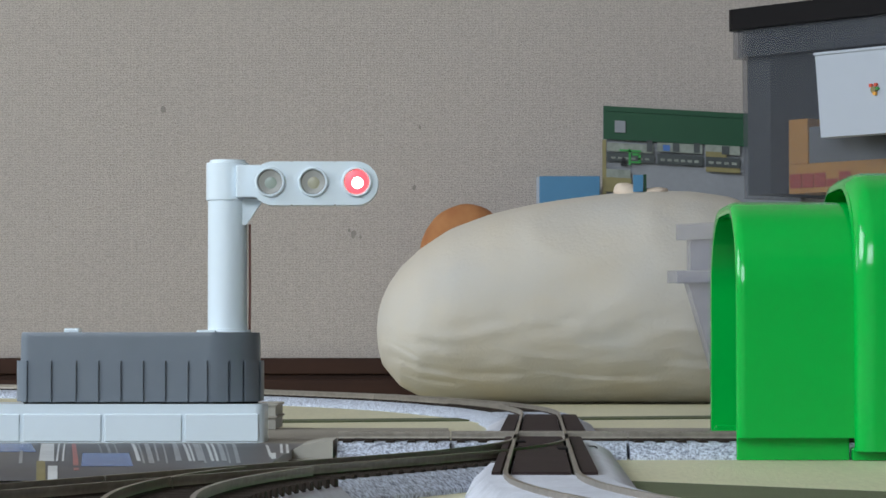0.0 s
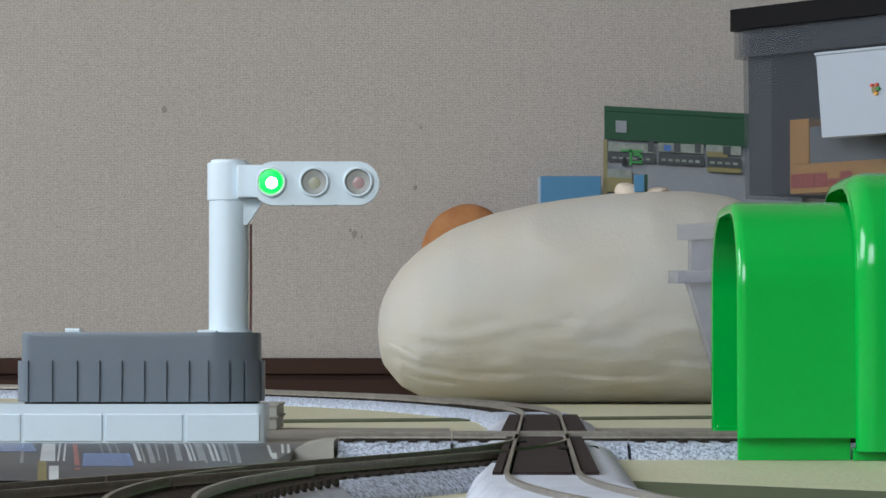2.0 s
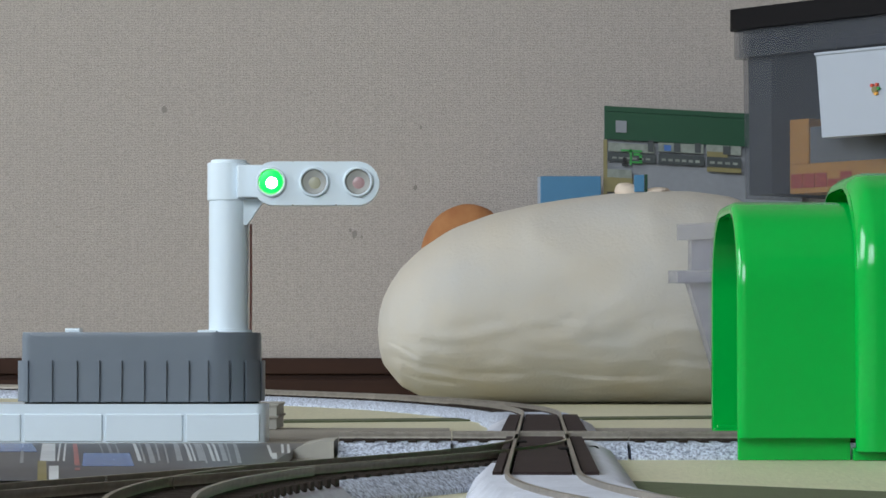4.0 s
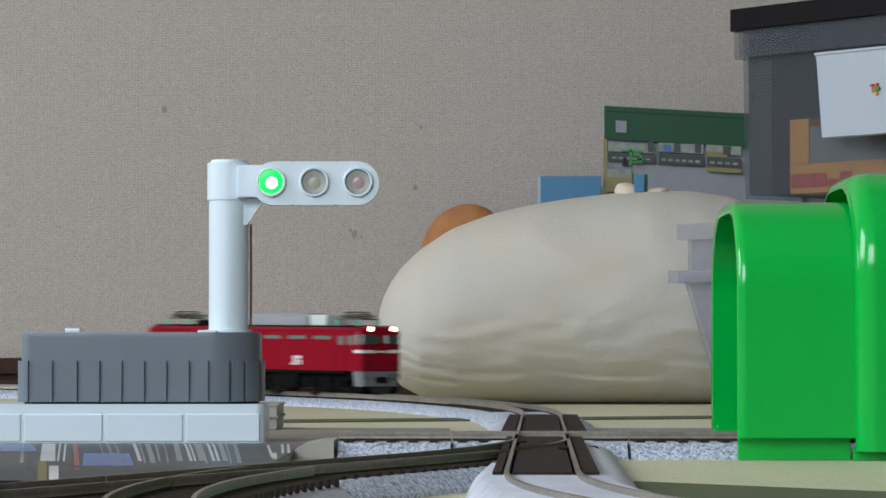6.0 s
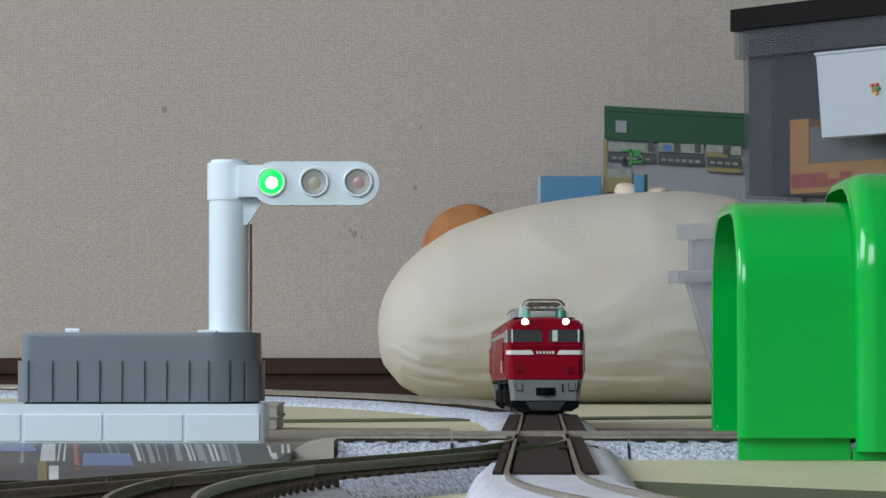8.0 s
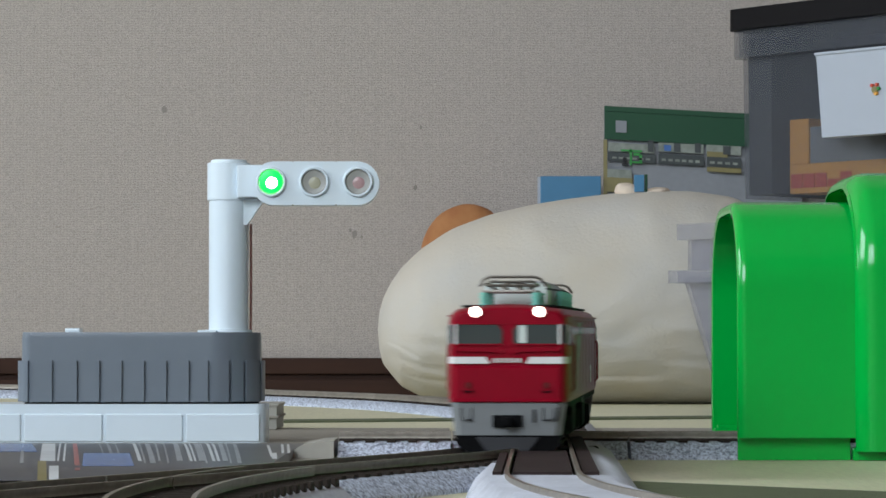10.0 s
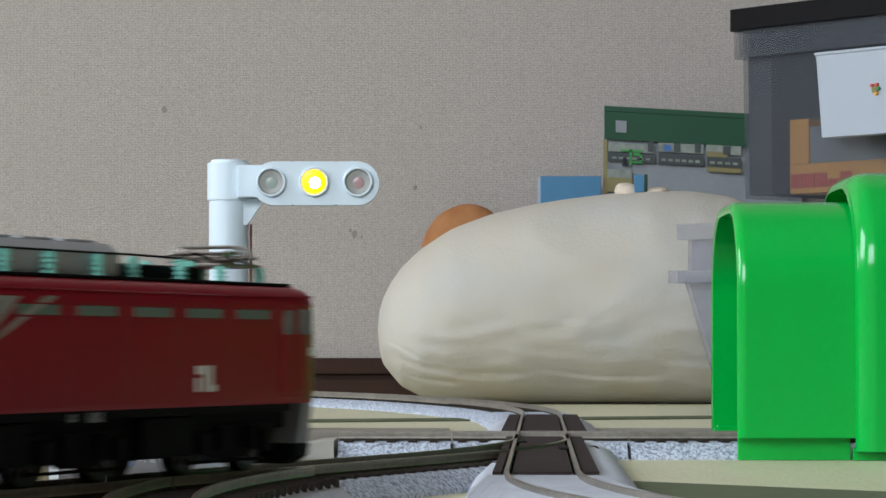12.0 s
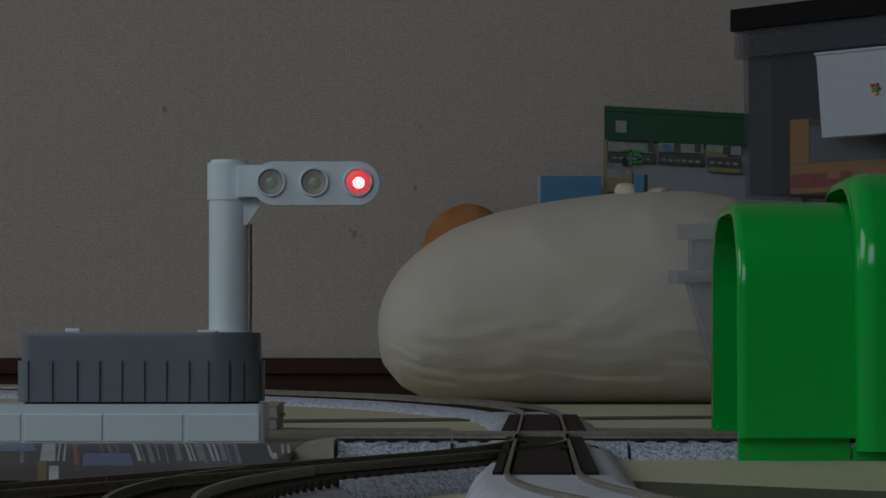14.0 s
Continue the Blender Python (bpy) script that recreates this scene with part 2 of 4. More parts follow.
def soften(bm, size, seg=2, angle=30):
    es = [e for e in bm.edges if len(e.link_faces) == 2 and e.calc_face_angle(0) > radians(angle)]
    bmesh.ops.bevel(bm, geom=es, offset=size * 0.001, segments=seg, profile=0.5, affect="EDGES")
    return bm


# ---- the room ----
def setting(name, bm, mat, label, category):
    return tagged(link_mesh(name, bm, mat, 40), label, category, kind="structure")


WALL_Y = 2330.0


def ground(x, y):
    """The straw mat swells a few millimetres towards the far corner."""
    f = max(0.0, min(1.0, (y - 1690) / 200))
    return 5.2 * max(0.0, min(1.0, (50 - x) / 260)) * f * f * (3 - 2 * f)


xs = [-2600, -1400, -700, -400] + [-300 + 25 * i for i in range(17)] + [300, 750]
ys = [-1750, 0, 700, 1200, 1450] + [1500, 1600] + [1690 + 20 * i for i in range(11)] + [2000, 2150, WALL_Y]
bm = add_loft(bmesh.new(), [[(x, y, ground(x, y)) for x in xs] for y in ys], closed=False, caps=False)
add_box(bm, -2600, 750, -1750, WALL_Y, -60, -0.5)
setting("floor", bm, M_TATAMI, "pale yellow-green woven straw mat floor", "floor")
setting("wall_back", box(-2700, 850, WALL_Y, WALL_Y + 100, -60, 2500), M_WALL, "beige woven-texture wallpaper on the wall", "wall")
# unseen wall, set close and dark to hold back light from the right
setting("dim_wall_right", box(750, 850, -1850, WALL_Y, -60, 2500), M_DIMWALL, "unseen dark brown wall added to cut light from the right", "wall")
bm = bmesh.new()
add_box(bm, -2700, -2600, -1850, -50, -60, 2500)
add_box(bm, -2700, -2600, 1450, WALL_Y, -60, 2500)
add_box(bm, -2700, -2600, -50, 1450, -60, 750)
add_box(bm, -2700, -2600, -50, 1450, 1950, 2500)
setting("wall_left", bm, M_PLAIN, "plain beige wall with a window opening", "wall")
bm = bmesh.new()
add_box(bm, -2600, -2020, -1850, -1750, -60, 2500)
add_box(bm, -380, 750, -1850, -1750, -60, 2500)
add_box(bm, -2020, -380, -1850, -1750, -60, 700)
add_box(bm, -2020, -380, -1850, -1750, 2000, 2500)
setting("wall_front", bm, M_PLAIN, "plain beige wall with a wide window opening", "wall")
setting("ceiling", box(-2700, 850, -1850, WALL_Y + 100, 2500, 2560), M_PLAIN, "plain pale ceiling", "ceiling")
bm = bmesh.new()
add_box(bm, -2600, 750, WALL_Y - 9, WALL_Y, 20, 32, 0.8)
add_box(bm, -2600, 750, WALL_Y - 5, WALL_Y, 16, 20)
add_box(bm, -2600, 750, WALL_Y - 12, WALL_Y, 0, 16, 0.8)
setting("baseboard", bm, M_WOOD, "dark brown stepped wooden baseboard along the wall", "baseboard")


def strip(name, a, b, width, label, category):
    """A flat cloth band on the floor from a to b, lying on the near side of that line."""
    a, b = Vector(a), Vector(b)
    n = Vector((b.y - a.y, a.x - b.x)).normalized() * width
    rings = []
    for i in range(25):
        p = a + (b - a) * i / 24
        q = p + n
        rings.append([(p.x, p.y, ground(p.x, p.y) - 0.4), (q.x, q.y, ground(q.x, q.y) - 0.4), (q.x, q.y, ground(q.x, q.y) + 0.8), (p.x, p.y, ground(p.x, p.y) + 0.8)])
    return setting(name, add_loft(bmesh.new(), rings), M_HERI, label, category)


strip("mat_border_1", (-500, 1480), (700, 1990), 50, "olive green cloth border of a straw mat", "mat border")
strip("mat_border_2", (40, 875), (330, 563), 60, "olive green cloth border of a straw mat", "mat border")

WALL = [o for o in scene.objects if o.name == "wall_back"][0]
for x, z, r in ((-207.2, 216.7, 2.2), (-20.5, 158.5, 1.6), (-65.8, 123.6, 2.4), (-68.8, 126.6, 1.2), (-16.4, 203.3, 1), (-60.4, 121.6, 1)):
    ring = [(x + r * (0.6 + 0.5 * random.random()) * math.cos(a * 0.7), z + 1.5 * r * (0.6 + 0.5 * random.random()) * math.sin(a * 0.7)) for a in range(9)]
    part("scuff", prism(ring, WALL_Y - 0.15, WALL_Y + 0.5, "Y"), M_SCUFF, WALL, "small grey scuff mark")

# ---- track ----
RAIL_TOP, BED_TOP, GAUGE = 9.0, 5.6, 16.5
P_DECK = Vector((44.2, 1412.0))
U = (Vector((30.2, 960.0)) - P_DECK).normalized()
A = P_DECK - U * 153
HEAD_A = math.atan2(U.y, U.x)
HEAD_B = radians(-112.2)
W = Vector((math.cos(HEAD_B), math.sin(HEAD_B)))
P = Vector((-25.5, 788.0))
V = A + U * ((P - A).cross(W) / U.cross(W))
R_TURN = 490.0
TAN = R_TURN * math.tan((HEAD_A - HEAD_B) / 2)
S_TURN = (V - A).length - TAN
L_TURN = R_TURN * (HEAD_A - HEAD_B)
# behind the deck: an easing curve, then the tight back curve, then the far straight
R_EASE, L_EASE, R_BACK = 1700.0, 288.0, 553.0
S_EASE = 153.0 - L_EASE
HEAD_E = HEAD_A + L_EASE / R_EASE
L_BACK = R_BACK * -HEAD_E


def bend(p, h, radius, back):
    """Place and heading some way back along a right-hand curve that ends at p with heading h."""
    c = p + Vector((math.sin(h), -math.cos(h))) * radius
    h += back / radius
    return c + Vector((-math.sin(h), math.cos(h))) * radius, h


P_EASE = bend(P_DECK, HEAD_A, R_EASE, L_EASE)[0]
P_FAR = bend(P_EASE, HEAD_E, R_BACK, L_BACK)[0]
S_FAR = S_EASE - L_BACK


def along(s):
    """Centre line of the loop that the locomotive runs on: place and heading at s mm along it."""
    if s < S_FAR:
        return P_FAR + Vector((s - S_FAR, 0)), 0.0
    if s < S_EASE:
        return bend(P_EASE, HEAD_E, R_BACK, S_EASE - s)
    if s < 153:
        return bend(P_DECK, HEAD_A, R_EASE, 153 - s)
    if s < S_TURN:
        return A + U * s, HEAD_A
    b = A + U * S_TURN
    if s < S_TURN + L_TURN:
        c = b + Vector((U.y, -U.x)) * R_TURN
        h = HEAD_A - (s - S_TURN) / R_TURN
        return c + Vector((-math.sin(h), math.cos(h))) * R_TURN, h
    e, h = along(S_TURN + L_TURN - 0.001)
    return e + Vector((math.cos(h), math.sin(h))) * (s - S_TURN - L_TURN), h


def sweep(bm, line, profile, s0, s1, step):
    """Carry a cross-section (offset to the left of the way, height) along a centre line."""
    n = max(1, int(math.ceil((s1 - s0) / step)))
    rings = []
    for i in range(n + 1):
        p, h = line(s0 + (s1 - s0) * i / n)
        left = Vector((-math.sin(h), math.cos(h)))
        up = ground(p.x, p.y)
        rings.append([(p.x + left.x * o, p.y + left.y * o, z + up) for o, z in profile])
    return add_loft(bm, rings)


def rail_profile(o):
    return [(o - 0.8, 6.0), (o + 0.8, 6.0), (o + 0.8, 6.5), (o + 0.35, 6.9), (o + 0.35, 7.9), (o + 0.55, 8.2), (o + 0.5, RAIL_TOP),
            (o - 0.5, RAIL_TOP), (o - 0.55, 8.2), (o - 0.35, 7.9), (o - 0.35, 6.9), (o - 0.8, 6.5)]


def rail(line, o, s0, s1, step):
    """A rail with a bright head, tan sides and a dark foot."""
    bm = sweep(bmesh.new(), line, rail_profile(o), s0, s1, step)
    bmesh.ops.recalc_face_normals(bm, faces=bm.faces)
    for f in bm.faces:
        z = f.calc_center_median().z * 1000
        f.material_index = 0 if f.normal.z > 0.8 and z > 8.5 else 1 if z > 7.0 else 2
    return bm


DECKBED = [(-24, 0.0), (24, 0.0), (23, 3.2), (16.5, 6.4), (-16.5, 6.4), (-23, 3.2)]
NEARBED = [(-18.5, 0.0), (24, 0.0), (23, 3.2), (16.5, 6.4), (-13.5, 6.4), (-17.5, 3.2)]
BED = [(-21, 0.0), (21, 0.0), (21, 1.2), (15.5, BED_TOP), (-15.5, BED_TOP), (-21, 1.2)]
tie_mesh = None


def track(line, s0, s1, step, label, ties=True, bed=BED, bed_mat=None, rails=(-1, 1), pitch=7.2, name="track_section"):
    global tie_mesh
    t = thing(name, label, "track", "toy railway track sections")
    g = 0.25
    part("roadbed", sweep(bmesh.new(), line, bed, s0 + g, s1 - g, step), bed_mat or M_BALLAST, t, smooth=50)
    for k in rails:
        part("rail", rail(line, k * GAUGE / 2, s0 + g, s1 - g, step), [M_RAIL, M_RAILSIDE, M_TIE], t, "dull nickel rail", smooth=50)
    if ties:
        if tie_mesh is None:
            first = link_mesh("sleeper", soften(box(-1.5, 1.5, -15.4, 15.4, BED_TOP - 1.2, 6.5), 0.2, 1), M_TIE)
            tie_mesh = first.data
            bpy.data.objects.remove(first)
        for i in range(int((s1 - s0) // pitch)):
            p, h = line(s0 + pitch * (i + 0.5))
            o = new("sleeper", tie_mesh)
            o.matrix_basis = pose(p.x * 0.001, p.y * 0.001, ground(p.x, p.y) * 0.001, 0, 0, math.degrees(h))
            o.parent = t
    return t


track(along, S_EASE, 0, 12, "curved toy track section on grey ballast roadbed")
sec = L_BACK / 4
for i in range(4):
    track(along, S_EASE - sec * (i + 1), S_EASE - sec * i, 12, "curved toy track section on grey ballast roadbed")
for i in range(6):
    track(along, S_FAR - 246 * (i + 1), S_FAR - 246 * i, 130, "straight toy track section on grey ballast roadbed")


def level(y, x0):
    def line(s):
        return Vector((x0 + s, y)), 0.0
    return line


S_DECK0, S_DECK1 = 153.0, A.y - 1108
track(along, 0, S_DECK0, 12, "curved toy track section on grey ballast roadbed", ties=False, bed=DECKBED)
FRONTBED = [(-17.5, 0.0), (23, 0.0), (22.5, 3.2), (15.5, 7.7), (-12.5, 7.7), (-17, 3.2)]


def ahead(s):
    """The leg that runs on towards the front and swings away to the other side."""
    s_end = A.y - 722
    if s < s_end:
        return A + U * s, HEAD_A
    c = A + U * s_end - Vector((U.y, -U.x)) * 560
    h = HEAD_A + (s - s_end) / 560
    return c - Vector((-math.sin(h), math.cos(h))) * 560, h


def deck(s0, s1, label, half=16.0, bed=DECKBED):
    t = track(ahead, s0, s1, 40, label, ties=False, bed=bed, bed_mat=M_SHOULDER, name="crossing_deck")
    for o0, o1 in ((-half + 1.6, -9.6), (-6.9, 6.9), (9.4, half)):
        part("deck_plate", sweep(bmesh.new(), ahead, [(o0, 6.3), (o1, 6.3), (o1, 8.3), (o0, 8.3)], s0 + 2, s1 - 2, 60), M_DECK, t, "dark brown ribbed plate")
    return t


deck(S_DECK0, S_DECK1, "dark brown level-crossing deck over a track")
t = deck(A.y - 1040, A.y - 728, "dark brown turnout deck with pale grey shoulders", 13.2, NEARBED)
for k in (-1, 1):
    part("rail", rail(along, k * GAUGE / 2, A.y - 1040, S_TURN + L_TURN * 0.8, 12), [M_RAIL, M_RAILSIDE, M_TIE], t, "dull nickel rail", smooth=50)
for k in (-1, 1):
    for d in (975, 905):
        p, h = ahead(A.y - d)
        part("clip", soften(box(p.x + k * 6.4 - 1.6, p.x + k * 6.4 + 1.6, d - 9, d + 9, 7.4, 8.7), 0.3), M_BLACK, t, "black rail clip")
p, h = ahead(A.y - 850)
part("clip", soften(box(p.x + 19.0, p.x + 22.0, 985, 1000, 3.4, 6.4), 0.3), M_BLACK, t, "black release tab")
# the diamond where the cross track runs through
t = thing("rail_crossing", "grey rail diamond where two tracks cross", "track", "toy railway track sections")
part("roadbed", sweep(bmesh.new(), ahead, [(-24, 0), (24, 0), (23, 3.2), (17, 6.2), (-17, 6.2), (-23, 3.2)], S_DECK1 + 0.3, A.y - 1040.3, 60), M_SHOULDER, t)
for k in (-1, 1):
    part("rail", rail(ahead, k * GAUGE / 2, S_DECK1, A.y - 1040, 60), [M_RAIL, M_RAILSIDE, M_TIE], t, "dull nickel rail", smooth=50)
    part("rail", rail(level(1074 + k * GAUGE / 2, 3.2), 0, 0, 59.6, 60), [M_RAIL, M_RAILSIDE, M_TIE], t, "dull nickel rail", smooth=50)
part("deck_plate", box(26, 40, 1068, 1080, 6.2, 7.8, 0.4), M_DECK, t)
track(ahead, A.y - 727, A.y - 722 + 500, 25, "curved toy track on pale grey roadbed", ties=False, bed=FRONTBED, bed_mat=M_SHOULDER)
S_LEG = S_TURN + L_TURN * 0.8
track(along, S_LEG - 60, S_LEG + 200, 15, "straight toy track section on grey ballast roadbed")
track(along, S_LEG + 200, S_LEG + 450, 60, "straight toy track section on grey ballast roadbed")
track(along, S_LEG + 450, S_LEG + 1000, 130, "straight toy track section on grey ballast roadbed")


def branch(s):
    """A second leg that leaves the running line to its left."""
    p, h = along(770)
    n = Vector((-math.sin(h), math.cos(h)))
    c = p + n * 490
    g = h + s / 490
    return c - Vector((-math.sin(g), math.cos(g))) * 490, g


track(branch, 60, 330, 15, "curved toy track leaving the running line", bed=[(-19, 0.0), (19, 0.0), (19, 1.0), (14, BED_TOP - 0.3), (-14, BED_TOP - 0.3), (-19, 1.0)], bed_mat=M_SHOULDER)
# cross track into the tunnel
track(level(1074, 43.5), 0, 18.7, 5, "short toy track joiner on grey roadbed", ties=False, rails=())
track(level(1074, 62.9), 0, 246, 130, "straight toy track section entering the tunnel on grey ballast")
t = track(level(1074, 2.9), 0, 18, 130, "short toy track section on grey ballast roadbed", rails=())
part("joint", box(2.5, 3.3, 1055, 1093, 0, 5.4), M_BLACKLINE, t, "dark joint between sections")

track(level(1074, -35.5), 0, 38.6, 130, "straight toy track section on grey ballast roadbed")

# ---- flat things on the floor ----
t = tagged(link_mesh("floor_board", soften(prism([(-420, 1036), (-37, 1036), (-37, 1098), (3, 1098), (3, 1470), (-420, 1470)], 0, 0.7), 0.2), M_BOARD, 40),
           "flat grey-brown board under the signal", "board")
t = tagged(link_mesh("floor_board", soften(prism([(58, 1098), (420, 1098), (420, 1470), (58, 1470)], 0, 0.7), 0.2), M_BOARD, 40),
           "flat grey-brown board behind the cross track", "board")
bm = prism([(-51, 0.7), (-36.5, 0.7), (-36.5, 6.4), (-41, 6.2), (-47, 5.0), (-50.5, 3.0)], 1050, 1096, "Y")
tagged(link_mesh("track_end", soften(bm, 0.7), M_BLOCK, 40),
       "beige grey end piece of the cross track", "track end")
t = thing("grey_block", "small grey-brown grooved block behind the signal", "block")
part("body", soften(box(-130, -76, 1440, 1500, 0.7, 12), 0.5), M_BLOCK, t)
part("ridge", soften(box(-130, -75.2, 1438, 1502, 6, 7), 0.2), M_BOARD, t)
part("top_edge", soften(box(-130, -75.2, 1439, 1501, 11.4, 12.6), 0.3), M_BLOCK, t)


# printed glossy pack lying in front of the signal
def pack():
    t = thing("glossy_pack", "glossy printed film pack lying flat in front of the signal", "package")
    def top(y):
        f = max(0.0, min(1.0, (y - 865) / 353))
        return 0.75 + 3.0 * (1 - abs(2 * f - 0.7) ** 2.6 / 2.0) * min(1.0, f * 14) ** 0.5 * min(1.0, (1 - f) * 6) ** 0.5
    ys = [865 + 353 * (i / 20) for i in range(21)]
    out = [(y, top(y)) for y in ys] + [(1218, 0.7), (865, 0.7)]
    part("film", add_loft(bmesh.new(), [[(x, y, z) for y, z in out] for x in (-330, -250, -200, -150, -100, -62, -50)]), M_FOIL, t, smooth=60)
    def band(far, near, w, mat, f0=0.2, f1=0.93, lab=""):
        """A printed bar across the film from near to far, over f0..f1 of the way from the near edge."""
        rings = []
        for i in range(11):
            f = f0 + (f1 - f0) * i / 10
            y = 865 + 353 * f
            b = near + (far - near) * f
            z = top(y) + 0.04
            x0, x1 = b, b + w
            rings.append([(x0, y, z), (x1, y, z), (x1, y, z + 0.08), (x0, y, z + 0.08)])
        part("printed_bar", add_loft(bmesh.new(), rings), mat, t, lab)
    band(-176.3, -125.2, 16.0, M_PACKBLUE, 0.45, 0.95, "blue print")
    band(-154.8, -111.2, 4.6, M_PACKWHITE, 0.2)
    band(-157.0, -111.5, 2.5, M_YELLOWINK, 0.0, 0.2, "yellow print")
    band(-151.7, -108.4, 2.7, M_PACKWHITE, 0.0, 0.1)
    band(-148.2, -106.5, 0.6, M_PACKWHITE)
    band(-146.2, -104.8, 0.6, M_PACKWHITE)
    band(-143.6, -101.2, 1.5, M_PACKRED, 0.05, 0.9, "red print")
    band(-138.5, -99.3, 14.8, M_PACKBLUE, 0.1, 0.4, "blue print")
    for far, near, w, m in ((-121.0, -83.1, 1.1, M_PACKWHITE), (-112.2, -77.7, 0.6, M_PACKGREY), (-105.0, -72.6, 1.7, M_PACKGREY), (-101.3, -68.8, 0.9, M_PACKWHITE), (-99.3, -67.6, 0.6, M_PACKWHITE),
                            (-97.3, -66.3, 1.9, M_PACKGREY), (-92.5, -62.6, 0.9, M_PACKWHITE), (-90.3, -61.3, 0.8, M_PACKWHITE), (-87.9, -59.8, 1.5, M_PACKGREY)):
        band(far, near, w, m)
    for far, near, w in ((-134.0, -92.4, 0.5), (-131.2, -90.2, 0.9), (-128.0, -88.0, 0.5), (-118.6, -81.6, 0.5), (-116.0, -80.0, 1.6), (-109.0, -75.3, 0.5), (-95.0, -64.6, 0.5), (-85.0, -58.0, 0.5), (-82.0, -56.0, 1.2), (-163.0, -116.5, 1.0), (-179.5, -129.0, 0.8)):
        band(far, near, w, M_PACKGREY, 0.15, 0.95)
    band(-69.3, -46.4, 0.9, M_PACKWHITE, 0.3, 0.7)
    band(-66.2, -47.0, 1.5, M_PACKWHITE, 0.25, 0.4)
    band(-62.9, -44.2, 0.9, M_PACKWHITE, 0.4, 0.75)
    band(-60.7, -42.5, 0.9, M_PACKWHITE, 0.4, 0.75)
    return t


pack()


# ---- the signal ----
def rounded(x0, x1, y0, y1, r, n=8):
    """Outline with its own radius at each corner, counter-clockwise from the near left."""
    out = []
    for (cx, cy, a0), rr in zip(((x0, y0, 180), (x1, y0, 270), (x1, y1, 0), (x0, y1, 90)), r):
        ox, oy = cx + (rr if cx == x0 else -rr), cy + (rr if cy == y0 else -rr)
        for i in range(n + 1):
            a = radians(a0 + 90 * i / n)
            out.append((ox + rr * math.cos(a), oy + rr * math.sin(a)))
    return out


def offset_point(outline, dist, off):
    """Point at a way along a closed outline, pushed outwards."""
    n = len(outline)
    for i in range(n):
        a, b = Vector(outline[i]), Vector(outline[(i + 1) % n])
        l = (b - a).length
        if dist <= l or i == n - 1:
            d = (b - a).normalized() if l > 1e-6 else Vector((1, 0))
            q = a + d * dist
            return (q.x + d.y * off, q.y - d.x * off)
        dist -= l


def signal():
    t = thing("toy_signal", "white toy railway signal with three lamps on a grey ribbed box", "signal")
    Y0 = 1228
    # tiled white foot
    foot = part("foot", soften(prism(rounded(-215, -69.4, Y0, Y0 + 52, (2, 4, 24, 2), 8), 0.7, 15.8), 1.6, 3, 40), M_WHITE, t, "glossy white block foot with square panels")
    for x0, x1 in ((-200, -164.9), (-163.6, -133.0), (-131.8, -101.6), (-100.4, -71.6)):
        part("panel", soften(box(x0, x1, Y0 - 0.9, Y0 + 2, 1.2, 12), 0.6, 2), M_WHITE, foot)
    out = rounded(-165.5, -72.4, Y0 + 3, Y0 + 46, (4, 19, 19, 4), 10)
    # the dark line of shade between foot and box, built as a black strip
    part("shade_strip", prism(rounded(-164.5, -73.4, Y0 + 4, Y0 + 45, (4, 18, 18, 4), 8), 15.7, 17.0), M_BLACKLINE, t, "black strip painted as the shade under the box")
    part("box", soften(add_loft(bmesh.new(), [[(x, y, 16.5) for x, y in out], [(x, y, 41.5) for x, y in out], [(x * 0.994 - 0.7, (y - 1253) * 0.985 + 1253, 43.9) for x, y in out]]), 0.7, 2, 25), M_GREY, t, "grey plastic battery box")
    # upright ribs all along the front and round the corner: start and end along the outline
    spans = ((1.0, 5.6), (7.0, 14.8), (16.3, 24.5), (26.2, 33.3), (35.1, 42.0), (43.5, 50.8), (52.4, 59.5), (61.0, 68.3), (69.9, 75.8), (77.4, 83.6), (84.8, 89.6), (90.9, 99.2), (100.8, 109.0))
    for a, b in spans:
        pts = [offset_point(out, a + (b - a) * k / 6, 1.5) for k in range(7)]
        ins = [offset_point(out, a + (b - a) * k / 6, -0.6) for k in range(7)]
        part("rib", soften(prism(pts + ins[::-1], 16.8, 32.8), 0.7, 2, 60), M_GREY, t)
    # switch tabs on the box
    part("tab", soften(box(-149, -143, Y0 + 10, Y0 + 20, 43.5, 45.6), 0.5), M_WHITE, t, "white slide tab")
    part("tab", soften(box(-96.5, -89, Y0 + 6, Y0 + 14, 43.5, 44.8), 0.5), M_WHITE, t, "white slide tab")
    cx, cy = -85.2, Y0 + 20
    part("pole_flange", cyl((cx, cy, 44.3), 9.3, 1.4, n=40, bevel=0.3), M_WHITE, t)
    part("pole", cyl((cx, cy, 70), 7.9, 54, n=48), M_WHITE, t, "thick round white pole")
    part("cable", tube([(cx + 8.6, cy + 3, 44), (cx + 8.7, cy + 3, 60), (cx + 8.6, cy + 3, 87)], 0.5, 8), M_CABLE, t, "thin red-brown cable")
    part("collar", soften(cyl((cx, cy, 103.8), 8.6, 15.2, n=48), 0.6, 2, 60), M_WHITE, t)
    part("cap", cyl((cx, cy, 111.8), 7.2, 1.4, n=40, bevel=0.5), M_WHITE, t)
    # arm, bracket and lamp head
    part("arm", soften(box(cx + 4, -71, Y0 + 8, Y0 + 24, 97, 110), 0.8), M_WHITE, t)
    part("bracket", soften(prism([(cx + 6, 96.9), (cx + 14.6, 96.9), (cx + 7.6, 86.5), (cx + 6, 86.5)], Y0 + 15, Y0 + 20, "Y"), 0.4), M_WHITE, t)
    x0, x1, zc, r = -75.0, -25.0, 102.4, 8.6
